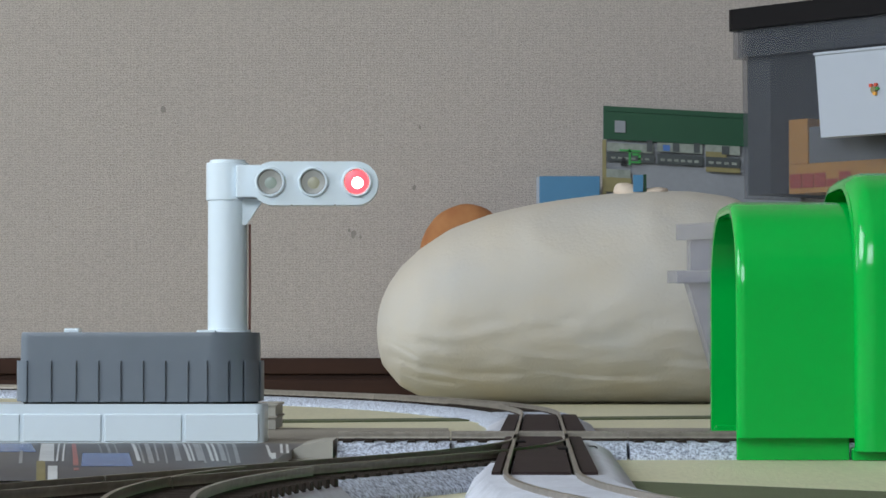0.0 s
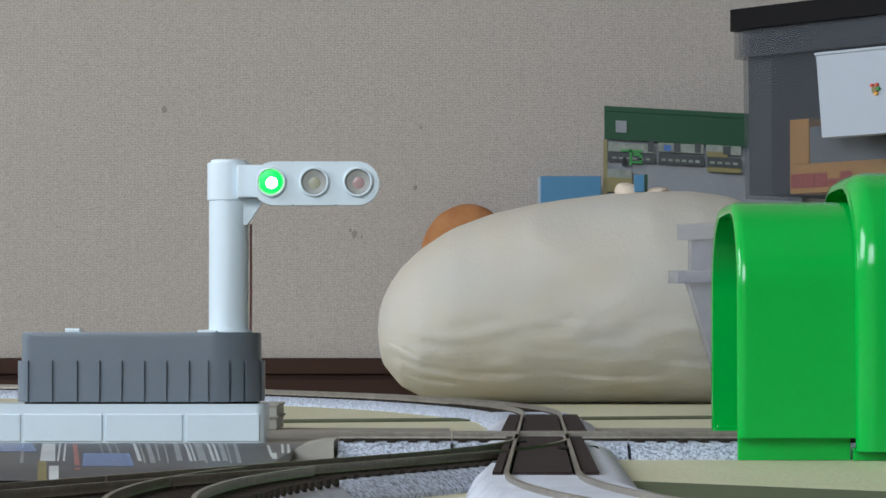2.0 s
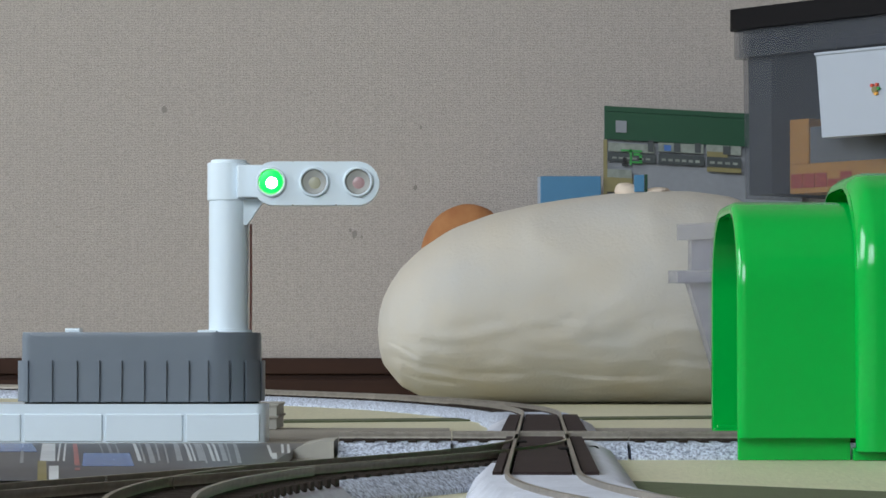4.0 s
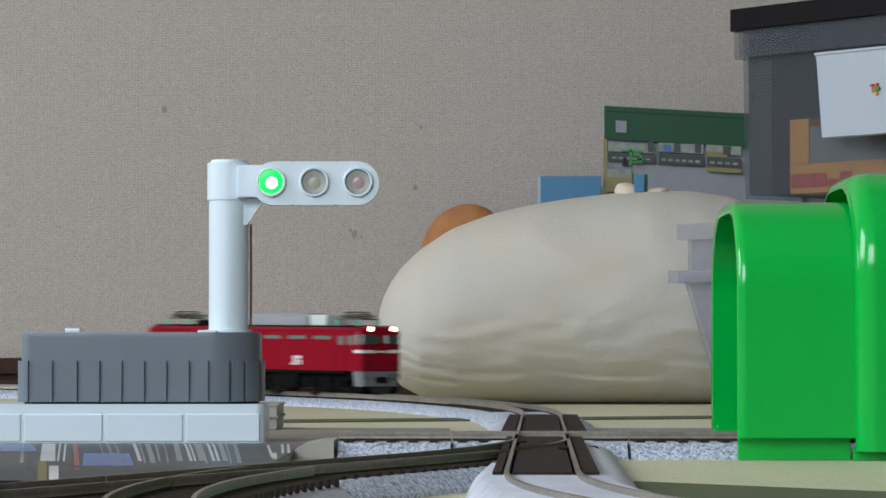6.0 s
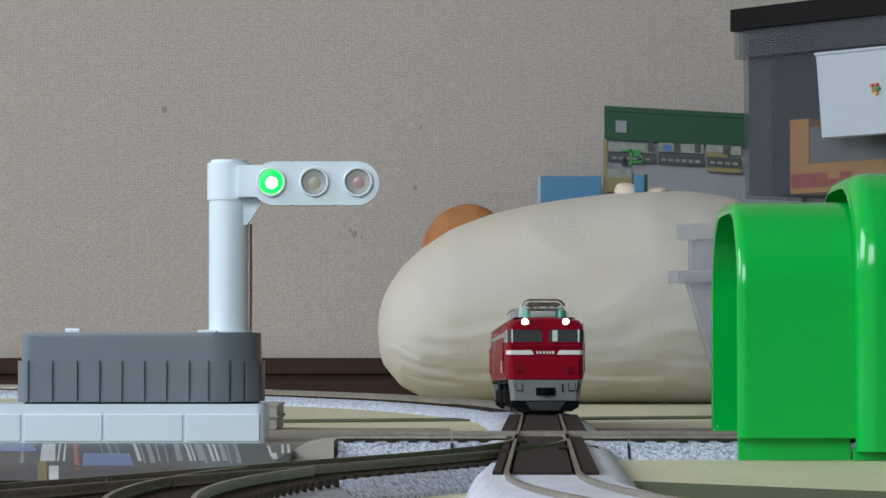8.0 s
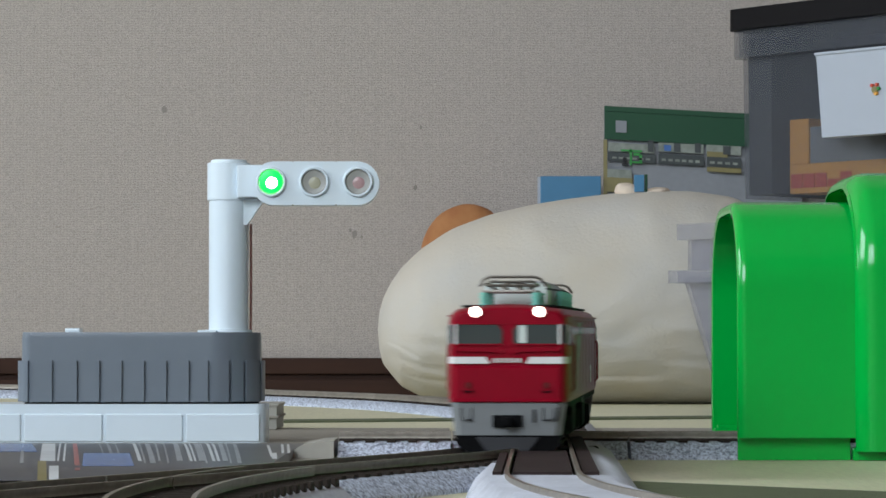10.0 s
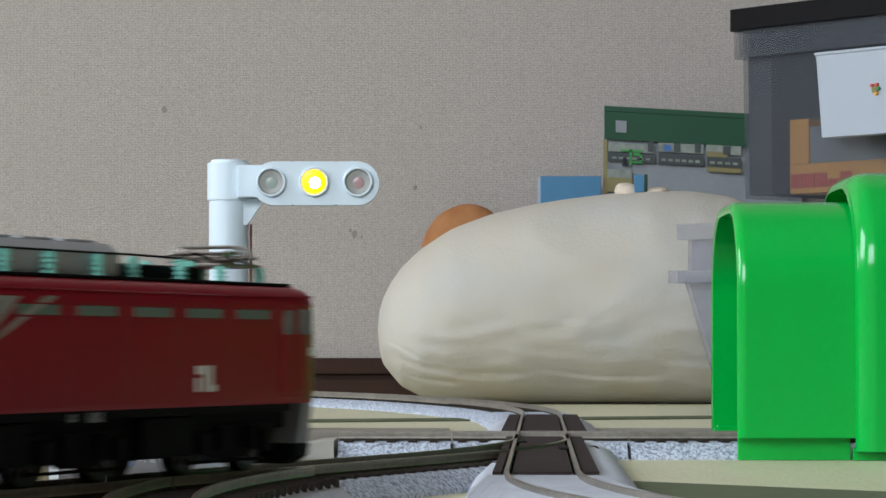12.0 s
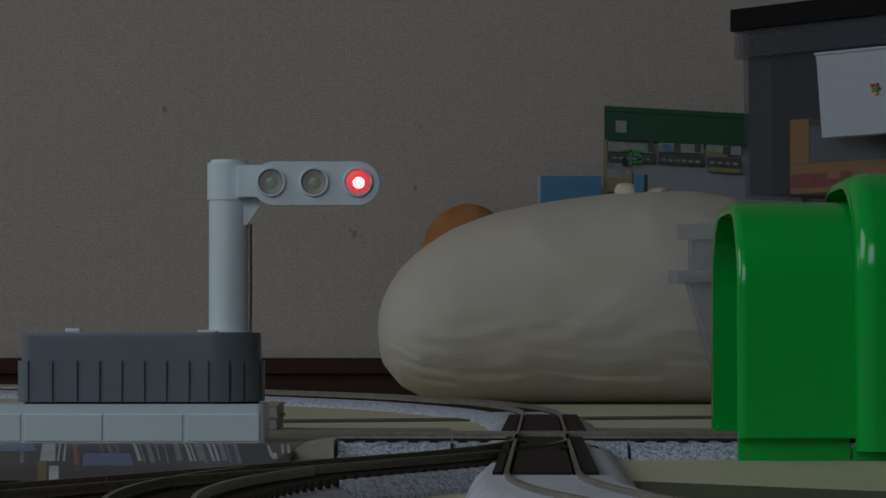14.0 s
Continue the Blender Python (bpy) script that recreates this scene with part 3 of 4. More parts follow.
    head = [(x0 + r + r * math.cos(radians(a)), zc + r * math.sin(radians(a))) for a in range(90, 271, 10)]
    head += [(x1 - r + r * math.cos(radians(a)), zc + r * math.sin(radians(a))) for a in range(-90, 91, 10)]
    lamps = [(-67.5, 102.9), (-50.6, 102.9), (-33.4, 102.9)]
    bm = bmesh.new()
    add_prism(bm, head, Y0 + 3.2, Y0 + 15, "Y")
    soften(bm, 1.6, 3, 60)
    housing = part("lamp_head", bm, M_WHITE, t, "white lozenge-shaped lamp head with three round lamps")
    for x in (-59.0, -42.0):
        for z in (93.7, 110.75):
            part("seam", box(x - 0.35, x + 0.35, Y0 + 3.1, Y0 + 8, z, z + 0.35), M_CUP, housing, "short moulded seam")
    for (lx, lz), lens, name in zip(lamps, (M_LENS_G, M_LENS_Y, M_LENS_R), ("green", "yellow", "red")):
        # a rim that stands proud, a cup with slanted walls, an unlit lens at its bottom
        n = 40
        bm = bmesh.new()
        prof = [(5.7, 4.6), (5.9, 2.2), (5.6, 1.7), (5.1, 1.7), (4.9, 2.1), (4.7, 2.9)]
        add_loft(bm, [[(lx + q * math.cos(2 * math.pi * k / n), Y0 + y, lz + q * math.sin(2 * math.pi * k / n)) for k in range(n)] for q, y in prof], caps=False)
        rim = part("lamp_rim", bm, M_WHITE, housing)
        bm = bmesh.new()
        prof = [(4.75, 2.3), (4.4, 2.85), (3.0, 3.05), (1.6, 3.1)]
        add_loft(bm, [[(lx + q * math.cos(2 * math.pi * k / n), Y0 + y, lz + q * math.sin(2 * math.pi * k / n)) for k in range(n)] for q, y in prof], caps=False)
        part("lamp_cup", bm, M_CUP, housing, "grey reflector cup")
        bm = bmesh.new()
        bmesh.ops.create_uvsphere(bm, u_segments=20, v_segments=10, radius=0.0026, matrix=Matrix.Translation(mm(lx + 0.3, Y0 + 3.25, lz - 0.4)) @ Matrix.Diagonal((1, 0.18, 1, 1)))
        part("lens", bm, lens, housing, "unlit %s lens" % name, smooth=180)
    return t, housing, lamps, Y0


SIGNAL, HOUSING, LAMPS, SIG_Y = signal()


def lamp_element(mat, core, label):
    """The lit piece of a lamp: a glowing disc with a brighter core, in its own space around the lamp's axis."""
    n = 40
    bm = bmesh.new()
    prof = [(4.6, 0.35), (4.3, 0.1), (2.6, 0.0), (0.4, -0.05)]
    add_loft(bm, [[(q * math.cos(2 * math.pi * k / n), y, q * math.sin(2 * math.pi * k / n)) for k in range(n)] for q, y in prof], caps=True)
    ob = part("light_element", bm, [mat, core], SIGNAL, label, smooth=60)
    bm = bmesh.new()
    bmesh.ops.create_uvsphere(bm, u_segments=24, v_segments=12, radius=0.0024, matrix=Matrix.Translation(mm(0.3, 0.35, -0.4)) @ Matrix.Diagonal((1, 0.5, 1, 1)))
    part("bulb", bm, core, ob, "bright bulb", smooth=180)
    return ob


LIT = [lamp_element(M_ON_G, M_CORE_G, "glowing green lamp"), lamp_element(M_ON_Y, M_CORE_Y, "glowing yellow lamp"), lamp_element(M_ON_R, M_CORE_R, "glowing red lamp")]


# ---- the tunnel ----
def tunnel():
    t = thing("toy_tunnel", "glossy green plastic toy train tunnel with a stepped arch", "tunnel")

    def arch(w, z0, z1, r, yc=1096, n=10):
        pts = [(yc - w, z0)]
        for i in range(n + 1):
            a = radians(180 - 90 * i / n)
            pts.append((yc - w + r[0] + r[0] * math.cos(a), z1 - r[1] + r[1] * math.sin(a)))
        for i in range(n + 1):
            a = radians(90 - 90 * i / n)
            pts.append((yc + w - r[0] + r[0] * math.cos(a), z1 - r[1] + r[1] * math.sin(a)))
        pts.append((yc + w, z0))
        return pts

    def shell(stations, thick):
        """stations: (x, inset) of the outer skin from the mouth inwards; the inner skin runs back at the thickness."""
        rings = []
        for x, ins, w, z0, z1, r in stations:
            rings.append([(x, y, z) for y, z in arch(w - ins, z0, z1 - ins, r)])
        x_in = [s for s in stations]
        for x, ins, w, z0, z1, r in reversed(x_in):
            rings.append([(x if x != stations[0][0] else x + 0.4, y, z) for y, z in arch(w - thick, z0, z1 - thick, (r[0] - 2, r[1] - 2))])
        rings.append(rings[0])
        bm = bmesh.new()
        add_loft(bm, rings, closed=False, caps=False)
        bmesh.ops.remove_doubles(bm, verts=bm.verts, dist=1e-6)
        bmesh.ops.holes_fill(bm, edges=[e for e in bm.edges if e.is_boundary])
        return bm

    R1 = (34, 30)
    part("mouth_section", shell([(97.9, 1.8, 52, 7.6, 87.5, R1), (98.4, 0.9, 52, 7.6, 87.5, R1), (99.6, 0.2, 52, 7.6, 87.5, R1), (101.2, 0, 52, 7.6, 87.5, R1), (145, 0, 52, 7.6, 87.5, R1)], 3.6), M_GREEN, t, "green arch section with a rounded mouth", smooth=50)
    R2 = (38, 34)
    part("main_section", shell([(137, 5, 57, 3.2, 97.5, R2), (138, 2.6, 57, 3.2, 97.5, R2), (140.5, 0.8, 57, 3.2, 97.5, R2), (144, 0, 57, 3.2, 97.5, R2), (260, 0, 57, 3.2, 97.5, R2)], 4.0), M_GREEN, t, "taller green arch section", smooth=50)
    for y0, y1 in ((1049.4, 1052.4), (1139.6, 1142.6)):
        part("leg", soften(box(98.4, 136, y0, y1, 0, 8.5), 0.4), M_GREEN, t, "recessed green leg")
        part("leg", soften(box(136.5, 260, y0 - 3.5, y1 - 0.5, 0, 4.2), 0.4), M_GREEN, t, "recessed green leg")
    part("lip", soften(box(99.4, 140, 1140, 1147, 6.8, 9.8), 0.5), M_GREEN, t, "green lip along the foot")
    return t


tunnel()


# ---- the plush animal and what stands at the wall ----
def plush():
    t = thing("plush_toy", "large cream plush animal lying on its side by the wall", "plush toy")
    # along the body: place, top, underside, relative depth
    st = [(-45.9, 51.4, 51.4, 0.02), (-44.7, 64.5, 38.4, 0.35), (-42.0, 74.0, 27.7, 0.5), (-37.2, 84.3, 21.7, 0.64), (-29.3, 95.8, 12.2, 0.76), (-15.4, 108.9, 5.1, 0.88), (6.3, 123.1, 0.8, 0.95), (34.1, 133.4, 0.0, 0.98), (61.8, 139.8, 0.0, 1), (85.5, 143.7, 0.0, 1), (117.2, 147.7, 0.0, 1), (144.9, 150.0, 0.0, 1), (176.6, 149.3, 0.0, 0.98), (204.3, 145.3, 0.0, 0.92), (228.1, 132.6, 1.2, 0.8), (243.9, 112.8, 5.9, 0.6), (251.9, 85.1, 17.8, 0.3), (253.4, 57.4, 45.5, 0.03)]
    fine = []
    for (a, b) in zip(st, st[1:]):
        for i in range(8):
            f = i / 8
            fine.append([p + (q - p) * f for p, q in zip(a, b)])
    fine.append(list(st[-1]))
    arr = np.array(fine)
    for _ in range(2):
        arr[1:-1] = 0.25 * arr[:-2] + 0.5 * arr[1:-1] + 0.25 * arr[2:]
    rings = []
    n = 220
    for x, zt, zb, w in arr:
        zc, hz, hy = (zt + zb) / 2, (zt - zb) / 2, 92 * w
        ring = []
        for k in range(n):
            a = 2 * math.pi * k / n
            c, s = math.cos(a), math.sin(a)
            y = 2212 + hy * math.copysign(abs(c) ** 0.95, c)
            z = zc + hz * math.copysign(abs(s) ** (0.85 if s > 0 else 1.0), s)
            d = noise.noise(Vector((x * 0.02, y * 0.012, z * 0.03))) * 2.5 + noise.noise(Vector((x * 0.05, y * 0.02, z * 0.12 + 5))) * (1.6 if z < 60 else 0.5)
            low = max(0.0, min(1.0, (70 - z) / 40))
            crease = -abs(noise.noise(Vector((x * 0.016 + z * 0.01, 3.0, z * 0.075)))) ** 0.6 * 1.4 * low - abs(noise.noise(Vector((x * 0.011, 9.0, z * 0.02)))) ** 0.7 * 3.0
            for x0, x1, z0, z1, bow in ((-38, 70, 34, 23, -6), (-26, 48, 29, 18, -3), (-40, -8, 44, 26, 2), (-30, 20, 22, 15, -2), (60, 150, 26, 20, -3)):
                if x0 < x < x1:
                    f = (x - x0) / (x1 - x0)
                    zc2 = z0 + (z1 - z0) * f + 4 * bow * f * (1 - f)
                    crease -= 1.5 * math.sin(math.pi * f) ** 0.6 * (math.exp(-((z - zc2) / 1.1) ** 2) - 0.5 * math.exp(-((z - zc2 + 4) / 2.5) ** 2))
            ring.append((x, y + (d - crease) * (c < 0) * w, max(0, z)))
        rings.append(ring)
    part("body", add_loft(bmesh.new(), rings), M_PLUSH, t, smooth=180)
    return t


plush()


def blob(name, c, r, rot, mat, label, category, parent=None, wob=0.06):
    bm = bmesh.new()
    bmesh.ops.create_icosphere(bm, subdivisions=4, radius=1.0)
    for v in bm.verts:
        v.co *= 1 + wob * noise.noise(v.co * 1.7 + Vector(c) * 0.1)
        v.co = Vector((v.co.x * r[0], v.co.y * r[1], v.co.z * r[2])) * 0.001
    bmesh.ops.transform(bm, matrix=Matrix.Translation(mm(*c)) @ Euler([radians(a) for a in rot]).to_matrix().to_4x4(), verts=bm.verts)
    if parent:
        return part(name, bm, mat, parent, label, smooth=180)
    return tagged(link_mesh(name, bm, mat, 180), label, category)


blob("brown_cushion", (14, 2285, 117), (31, 14, 25), (0, -28, 0), M_BREAD, "round orange-brown plush piece behind the cream plush", "plush toy")
PL = [o for o in scene.objects if o.name == "plush_toy"][0]
blob("tuft", (131, 2200, 147.5), (11, 10, 7), (0, 20, 0), M_PINK, "small pale tuft", "", PL)
blob("tuft", (147, 2200, 147), (12, 10, 4.5), (0, -10, 0), M_PINK, "small pale tuft", "", PL)
part("tag", soften(box(133.5, 140.5, 2190, 2191.4, 148, 160), 0.4), M_BLUE, PL, "small blue cloth tag")
part("tag", soften(box(140.8, 143, 2192, 2193.2, 148, 160.5), 0.3), M_GREENINK, PL, "thin green cloth tag")

# blue book and printed sheet against the wall
t = thing("blue_book", "blue book with white edge leaning on the wall", "book")
part("cover", soften(box(71.5, 116, 2303, 2309, 0, 165.5), 0.6), M_BLUE, t)
part("page_block", soften(box(69.5, 72, 2303.5, 2308.5, 0, 165), 0.4), M_PAPER, t, "white page edge")


def sheet():
    t = thing("printed_pack", "green and white printed packet standing against the wall", "package")
    def rect(name, x0, x1, top, foot, mat, d, label="", slope=0.0):
        """A flat printed piece, d mm in front of the card, its edges falling to one side."""
        q = [(x, z - (x - 118) * slope) for x, z in ((x0, foot), (x1, foot), (x1, top), (x0, top))]
        return part(name, prism(q, 2310 - d, 2310 - d + 3.0 if d < 3 else 2310 - d + 0.5, "Y"), mat, t, label)
    s = 0.055
    rect("backing", 118.8, 264.2, 216.3, 79.2, M_PRINT, 0, "pale printed card", s)
    rect("header", 118.8, 264.2, 217.1, 193.0, M_GREENINK, 3.4, "dark green header band", s)
    rect("lip", 118.8, 264.2, 217.5, 213.8, M_GREENINK, 4.2, "", s)
    rect("print_patch", 127.1, 135.0, 207.1, 198.4, M_PRINT, 4.4, "pale square print", s)
    rect("print_patch", 118.0, 120.9, 192.6, 151.9, M_YELLOWINK, 3.4, "ochre edge print", s)
    patches = (
        (121.7, 155.6, 190.7, 184.3, M_PRINT2), (158.5, 191.7, 192.7, 186.0, M_PRINT2), (193.8, 219.3, 193.3, 186.3, M_PRINT2), (121.3, 156.4, 183.6, 177.2, M_DARKINK), (158.5, 192.1, 184.5, 177.1, M_DARKINK),
        (194.2, 219.3, 184.2, 177.1, M_DARKINK), (120.3, 138.7, 171.1, 165.1, M_PRINT2), (120.3, 139.4, 165.1, 154.5, M_YELLOWINK), (194.2, 219.3, 176.7, 173.2, M_YELLOWINK), (194.2, 209.4, 188.1, 184.2, M_YELLOWINK),
        (169.8, 174.7, 192.9, 186.5, M_DARKINK), (150.7, 154.9, 193.9, 185.4, M_DARKINK), (185.3, 189.6, 193.7, 186.6, M_DARKINK), (205.9, 211.5, 192.7, 186.4, M_DARKINK), (162.7, 167.7, 191.1, 186.8, M_BLUEINK))
    marks = [
        (130.9, 146.4, 186.1, 184.7, M_LIME), (137.3, 139.0, 186.7, 174.7, M_LIME), (132.3, 135.1, 180.1, 176.6, M_BLACKLINE), (131.6, 136.5, 175.9, 173.8, M_BLACKLINE),
        (140.1, 145.0, 184.2, 182.0, M_LIME), (139.4, 146.4, 177.8, 176.4, M_LIME), (144.3, 146.4, 182.9, 178.0, M_LIME)]
    # small dashes of print on the dark bands
    for (x0, x1, z1, z0, m), n, step in (((124.5, 127.7, 180.4, 179.0, M_PRINT2), 6, 4.95), ((160.9, 164.1, 181.0, 179.2, M_PRINT2), 6, 4.95), ((196.3, 199.8, 180.9, 179.1, M_PRINT2), 4, 5.66)):
        marks += [(x0 + i * step, x1 + i * step, z1, z0, m) for i in range(n)]
    for i, (x0, x1, z1, z0, m) in enumerate(patches):
        rect("print_patch", x0, x1, z1, z0, m, 3.2 + 0.03 * i, "", s)
    for x0, x1, z1, z0, m in marks:
        rect("print_mark", x0, x1, z1, z0, m, 3.9, "", s)
    return t


sheet()


# ---- storage bins ----
def wall_bin(name, label, m, w, d, h, mat, taper=0.93, th=2.0):
    """An open, tapering plastic bin in its own space: x along the visible side, y away from it."""
    t = thing(name, label, "storage bin", m=m)
    bm = bmesh.new()
    def ring(f, ins, z):
        x0, x1, y0, y1 = w * (1 - f) / 2 + ins, w - w * (1 - f) / 2 - ins, d * (1 - f) / 2 + ins, d - d * (1 - f) / 2 - ins
        return [(x, y, z) for x, y in rounded(x0, x1, y0, y1, (8, 8, 8, 8), 5)]
    rings = [ring(taper, 0, 0), ring(1, 0, h), ring(1, th, h), ring(taper, th, th)]
    add_loft(bm, rings)
    part("body", bm, mat, t, smooth=40)
    return t


def frame_ring(x0, x1, y0, y1, z0, z1, r, th=3.0):
    """A hollow rectangular band with rounded corners."""
    o, i = rounded(x0, x1, y0, y1, (r,) * 4, 5), rounded(x0 + th, x1 - th, y0 + th, y1 - th, (r - th,) * 4, 5)
    rings = [[(x, y, z) for x, y in q] for q, z in ((o, z0), (o, z1), (i, z1), (i, z0), (o, z0))]
    bm = add_loft(bmesh.new(), rings, caps=False)
    bmesh.ops.remove_doubles(bm, verts=bm.verts, dist=1e-6)
    return bm


def upper_bin():
    ang = -50.5
    m = pose(0.1785, 1.9, 0.129, 0, 0, ang)
    t = wall_bin("storage_bin", "smoky translucent plastic storage bin with a black lid", m, 420, 300, 101, M_BIN, 0.995)
    part("rim", frame_ring(-4, 424, -4, 304, 85, 101.5, 9), M_BIN, t, "translucent upper rim")
    part("lid", soften(add_loft(bmesh.new(), [[(x, y, z) for x, y in rounded(-6, 426, -6, 306, (10, 10, 10, 10), 5)] for z in (101.8, 114.5)]), 2.0, 3), M_LID, t, "black plastic lid")
    return t, m


UB, UBM = upper_bin()
# unseen upper part and filling are added so the stack blocks light
tb = wall_bin("storage_bin", "frosted clear plastic bin stacked on the black lid", UBM @ pose(0.03, 0.02, 0.1147), 360, 260, 240, M_CLEAR, 0.94)
part("rim", frame_ring(-5, 365, -5, 265, 228, 240.5, 9, 4.5), M_CLEAR, tb, "frosted rim")
cb = thing("bin_contents", "pale grey contents filled up inside the frosted bin to block light", "box", m=UBM @ pose(0.03, 0.02, 0.1147))
part("body", soften(box(18, 340, 18, 240, 2.4, 215), 3), M_PRINT, cb)
# carton inside the bin
c = thing("carton", "orange toy carton with red lettering bars inside the bin", "carton", m=UBM)
part("panel", soften(box(28, 150, 16, 40, 2.2, 20), 0.5), M_CARTON, c)
part("panel", soften(box(28, 44, 16, 40, 20, 47), 0.5), M_CARTON, c)
part("window", soften(box(44, 150, 17, 39, 20, 42), 0.5), M_PRINT, c, "pale carton window")
for i in range(5):
    part("printed_bar", box(30 + i * 10, 39.0 + i * 10, 15.3, 15.9, 5.5, 14 if i != 3 else 10), M_REDINK, c, "red lettering bar")
c = thing("carton", "orange toy carton with dark print inside the bin", "carton", m=UBM)
part("panel", soften(box(170, 300, 16, 60, 2.2, 38), 0.5), M_CARTON, c)
part("printed_bar", box(176, 200, 15.3, 15.9, 15, 30), M_DARKINK, c, "dark print bar")

# dark contents; the left arm is added to darken the bin and hide the wall
c = thing("bin_contents", "dark grey contents filled in to darken the storage bin", "box", m=UBM)
part("body", soften(prism([(5, 5), (24, 5), (40, 44), (400, 44), (400, 280), (5, 280)], 2.2, 97), 1.5), M_DARKBOX, c)
# white card box hung on the bin
c = thing("white_card_box", "white card box with a rim hung on the bin", "box", m=UBM)
bm = add_loft(bmesh.new(), [[(84.5, -5, 32), (300, -5, 32), (300, -15, 32), (84.5, -15, 32)][::-1], [(82, -4.5, 80), (305, -4.5, 80), (305, -17, 80), (82, -17, 80)][::-1]])
part("body", soften(bm, 0.8), M_PAPER, c)
part("rim", soften(box(81, 306, -18, -4.4, 79.8, 81.6), 0.6), M_PAPER, c, "white folded rim")
for dx, dz, r, mt in ((0, 0, 2.0, M_YELLOWINK), (-2.2, 2.6, 1.1, M_REDINK), (1.6, 2.8, 1.0, M_REDINK), (0.8, -2.0, 1.2, M_CARTON), (2.8, 0.6, 0.9, M_LIME)):
    part("sticker", cyl((128 + dx, -17.0, 57 + dz), r, 1.6, "Y", 14), mt, c, "small coloured sticker")

lb = wall_bin("storage_bin", "frosted clear plastic storage bin with a handle rim", pose(0.1525, 2.04, 0.001, 0, 0, -50.5), 400, 300, 84, M_CLEAR, 0.9)
part("rim", frame_ring(-7, 407, -7, 307, 80, 88, 9, 6.5), M_CLEAR, lb, "frosted rim")
part("lid", soften(add_loft(bmesh.new(), [[(x, y, z) for x, y in rounded(-3, 403, -3, 303, (9, 9, 9, 9), 5)] for z in (108, 118)]), 1.5), M_CLEAR, lb, "frosted clear lid")
part("insert", frame_ring(2, 398, 2, 298, 88.4, 107.8, 9, 2.5), M_CLEAR, lb, "frosted upper tray")


# ---- the locomotive ----
def locomotive():
    t = thing("toy_locomotive", "red model electric locomotive with white stripe and two pantographs", "locomotive")
    H0, H1 = 15.2, 39.6

    def ring(x, w, top, drop=0.0):
        pts = [(w - 0.3, H0), (w, H0 + 1.2), (w, 36.5)]
        for i in range(1, 9):
            a = radians(90 * i / 8)
            pts.append((w - 3.8 + 3.8 * math.cos(a), 36.6 + (top - 1.2 - 36.6) * math.sin(a)))
        pts.append((w * 0.35, top - 0.25))
        full = pts + [(0, top)] + [(-y, z) for y, z in reversed(pts)]
        return [(x, y, z) for y, z in full]
    st = [(-108.2, 15.2, 41.4), (-107.6, 15.9, 42.0), (-105.4, 16.8, 42.6), (-102, 17.2, 42.9), (-96, 17.3, 43), (96, 17.3, 43), (102, 17.2, 42.9), (105.4, 16.8, 42.6), (107.6, 15.9, 42.0), (108.2, 15.2, 41.4)]
    part("body", soften(add_loft(bmesh.new(), [ring(*s) for s in st]), 0.35, 2, 40), M_RED, t, "glossy dark red body shell", smooth=40)
    for e in (-1, 1):
        X = 108.2 * e

        def slab(y0, y1, z0, z1, d, b=0.2):
            a = sorted((X - 0.5 * e, X + d * e))
            return soften(box(a[0], a[1], y0, y1, z0, z1), b, 1)
        part("lower_front", slab(-15.0, 15.0, 15.4, 25.4, 0.7, 0.5), M_RED, t)
        for k in (-1, 1):
            o = [(k * 1.2, 28.9), (k * 4.0, 29.4), (k * 15.0, 29.6), (k * 15.0, 30.5), (k * 3.6, 30.4), (k * 1.2, 30.0)]
            part("brow", soften(prism(o, *sorted((X - 0.5 * e, X + 1.0 * e)), axis="X"), 0.2, 1), M_RED, t)
        part("sill_strip", slab(-15.2, 15.2, 15.2, 16.2, 1.0, 0.3), M_RED, t)
        for k in (-1, 1):
            o = [(k * 15.3, 26.1), (k * 5.0, 26.1), (k * 6.1, 28.0), (k * 15.3, 28.0)]
            part("stripe", soften(prism(o, *sorted((X - 0.5 * e, X + 0.75 * e)), axis="X"), 0.1, 1), M_STRIPE, t, "white front stripe")
            q = [(e * 108.4, k * 15.2), (e * 107.8, k * 16.1), (e * 105.5, k * 16.95), (e * 103.0, k * 17.32), (e * 103.0, k * 16.4), (e * 107.0, k * 15.0)]
            part("stripe", prism(q, 26.1, 28.0), M_STRIPE, t, "white stripe wrapped round the cab corner")
            y0, y1 = sorted((k * 1.5, k * 14.3))
            o = [(k * 1.5, 32.4), (k * 1.5, 35.6), (k * 2.9, 37.1), (k * 14.3, 37.1), (k * 14.3, 31.7), (k * 2.1, 31.7)]
            w = part("windscreen", soften(prism(o, *sorted((X - 0.5 * e, X + 0.3 * e)), axis="X"), 0.15, 1), M_GLASS_DARK, t, "dark windscreen")
            part("window_frame", slab(y0, y1, 31.2, 31.7, 0.6, 0.1), M_RED, w)
            part("window_frame", slab(y0, y1, 37.1, 37.5, 0.6, 0.1), M_RED, w)
            part("window_post", slab(*sorted((k * 14.35, k * 15.0)), 31.5, 37.2, 0.5, 0.1), M_STRIPE, w, "white window post")
            q = [(e * 108.3, k * 15.2), (e * 107.75, k * 16.0), (e * 105.7, k * 16.85), (e * 105.0, k * 16.4), (e * 107.2, k * 15.0)]
            part("corner_window", prism(q, 31.8, 37.0), M_GLASS_DARK, w, "narrow corner window")
            q = [(e * 105.75, k * 16.8), (e * 105.2, k * 17.1), (e * 104.6, k * 16.8), (e * 105.4, k * 16.4)]
            part("window_post", prism(q, 31.5, 37.2), M_STRIPE, w, "white window post")
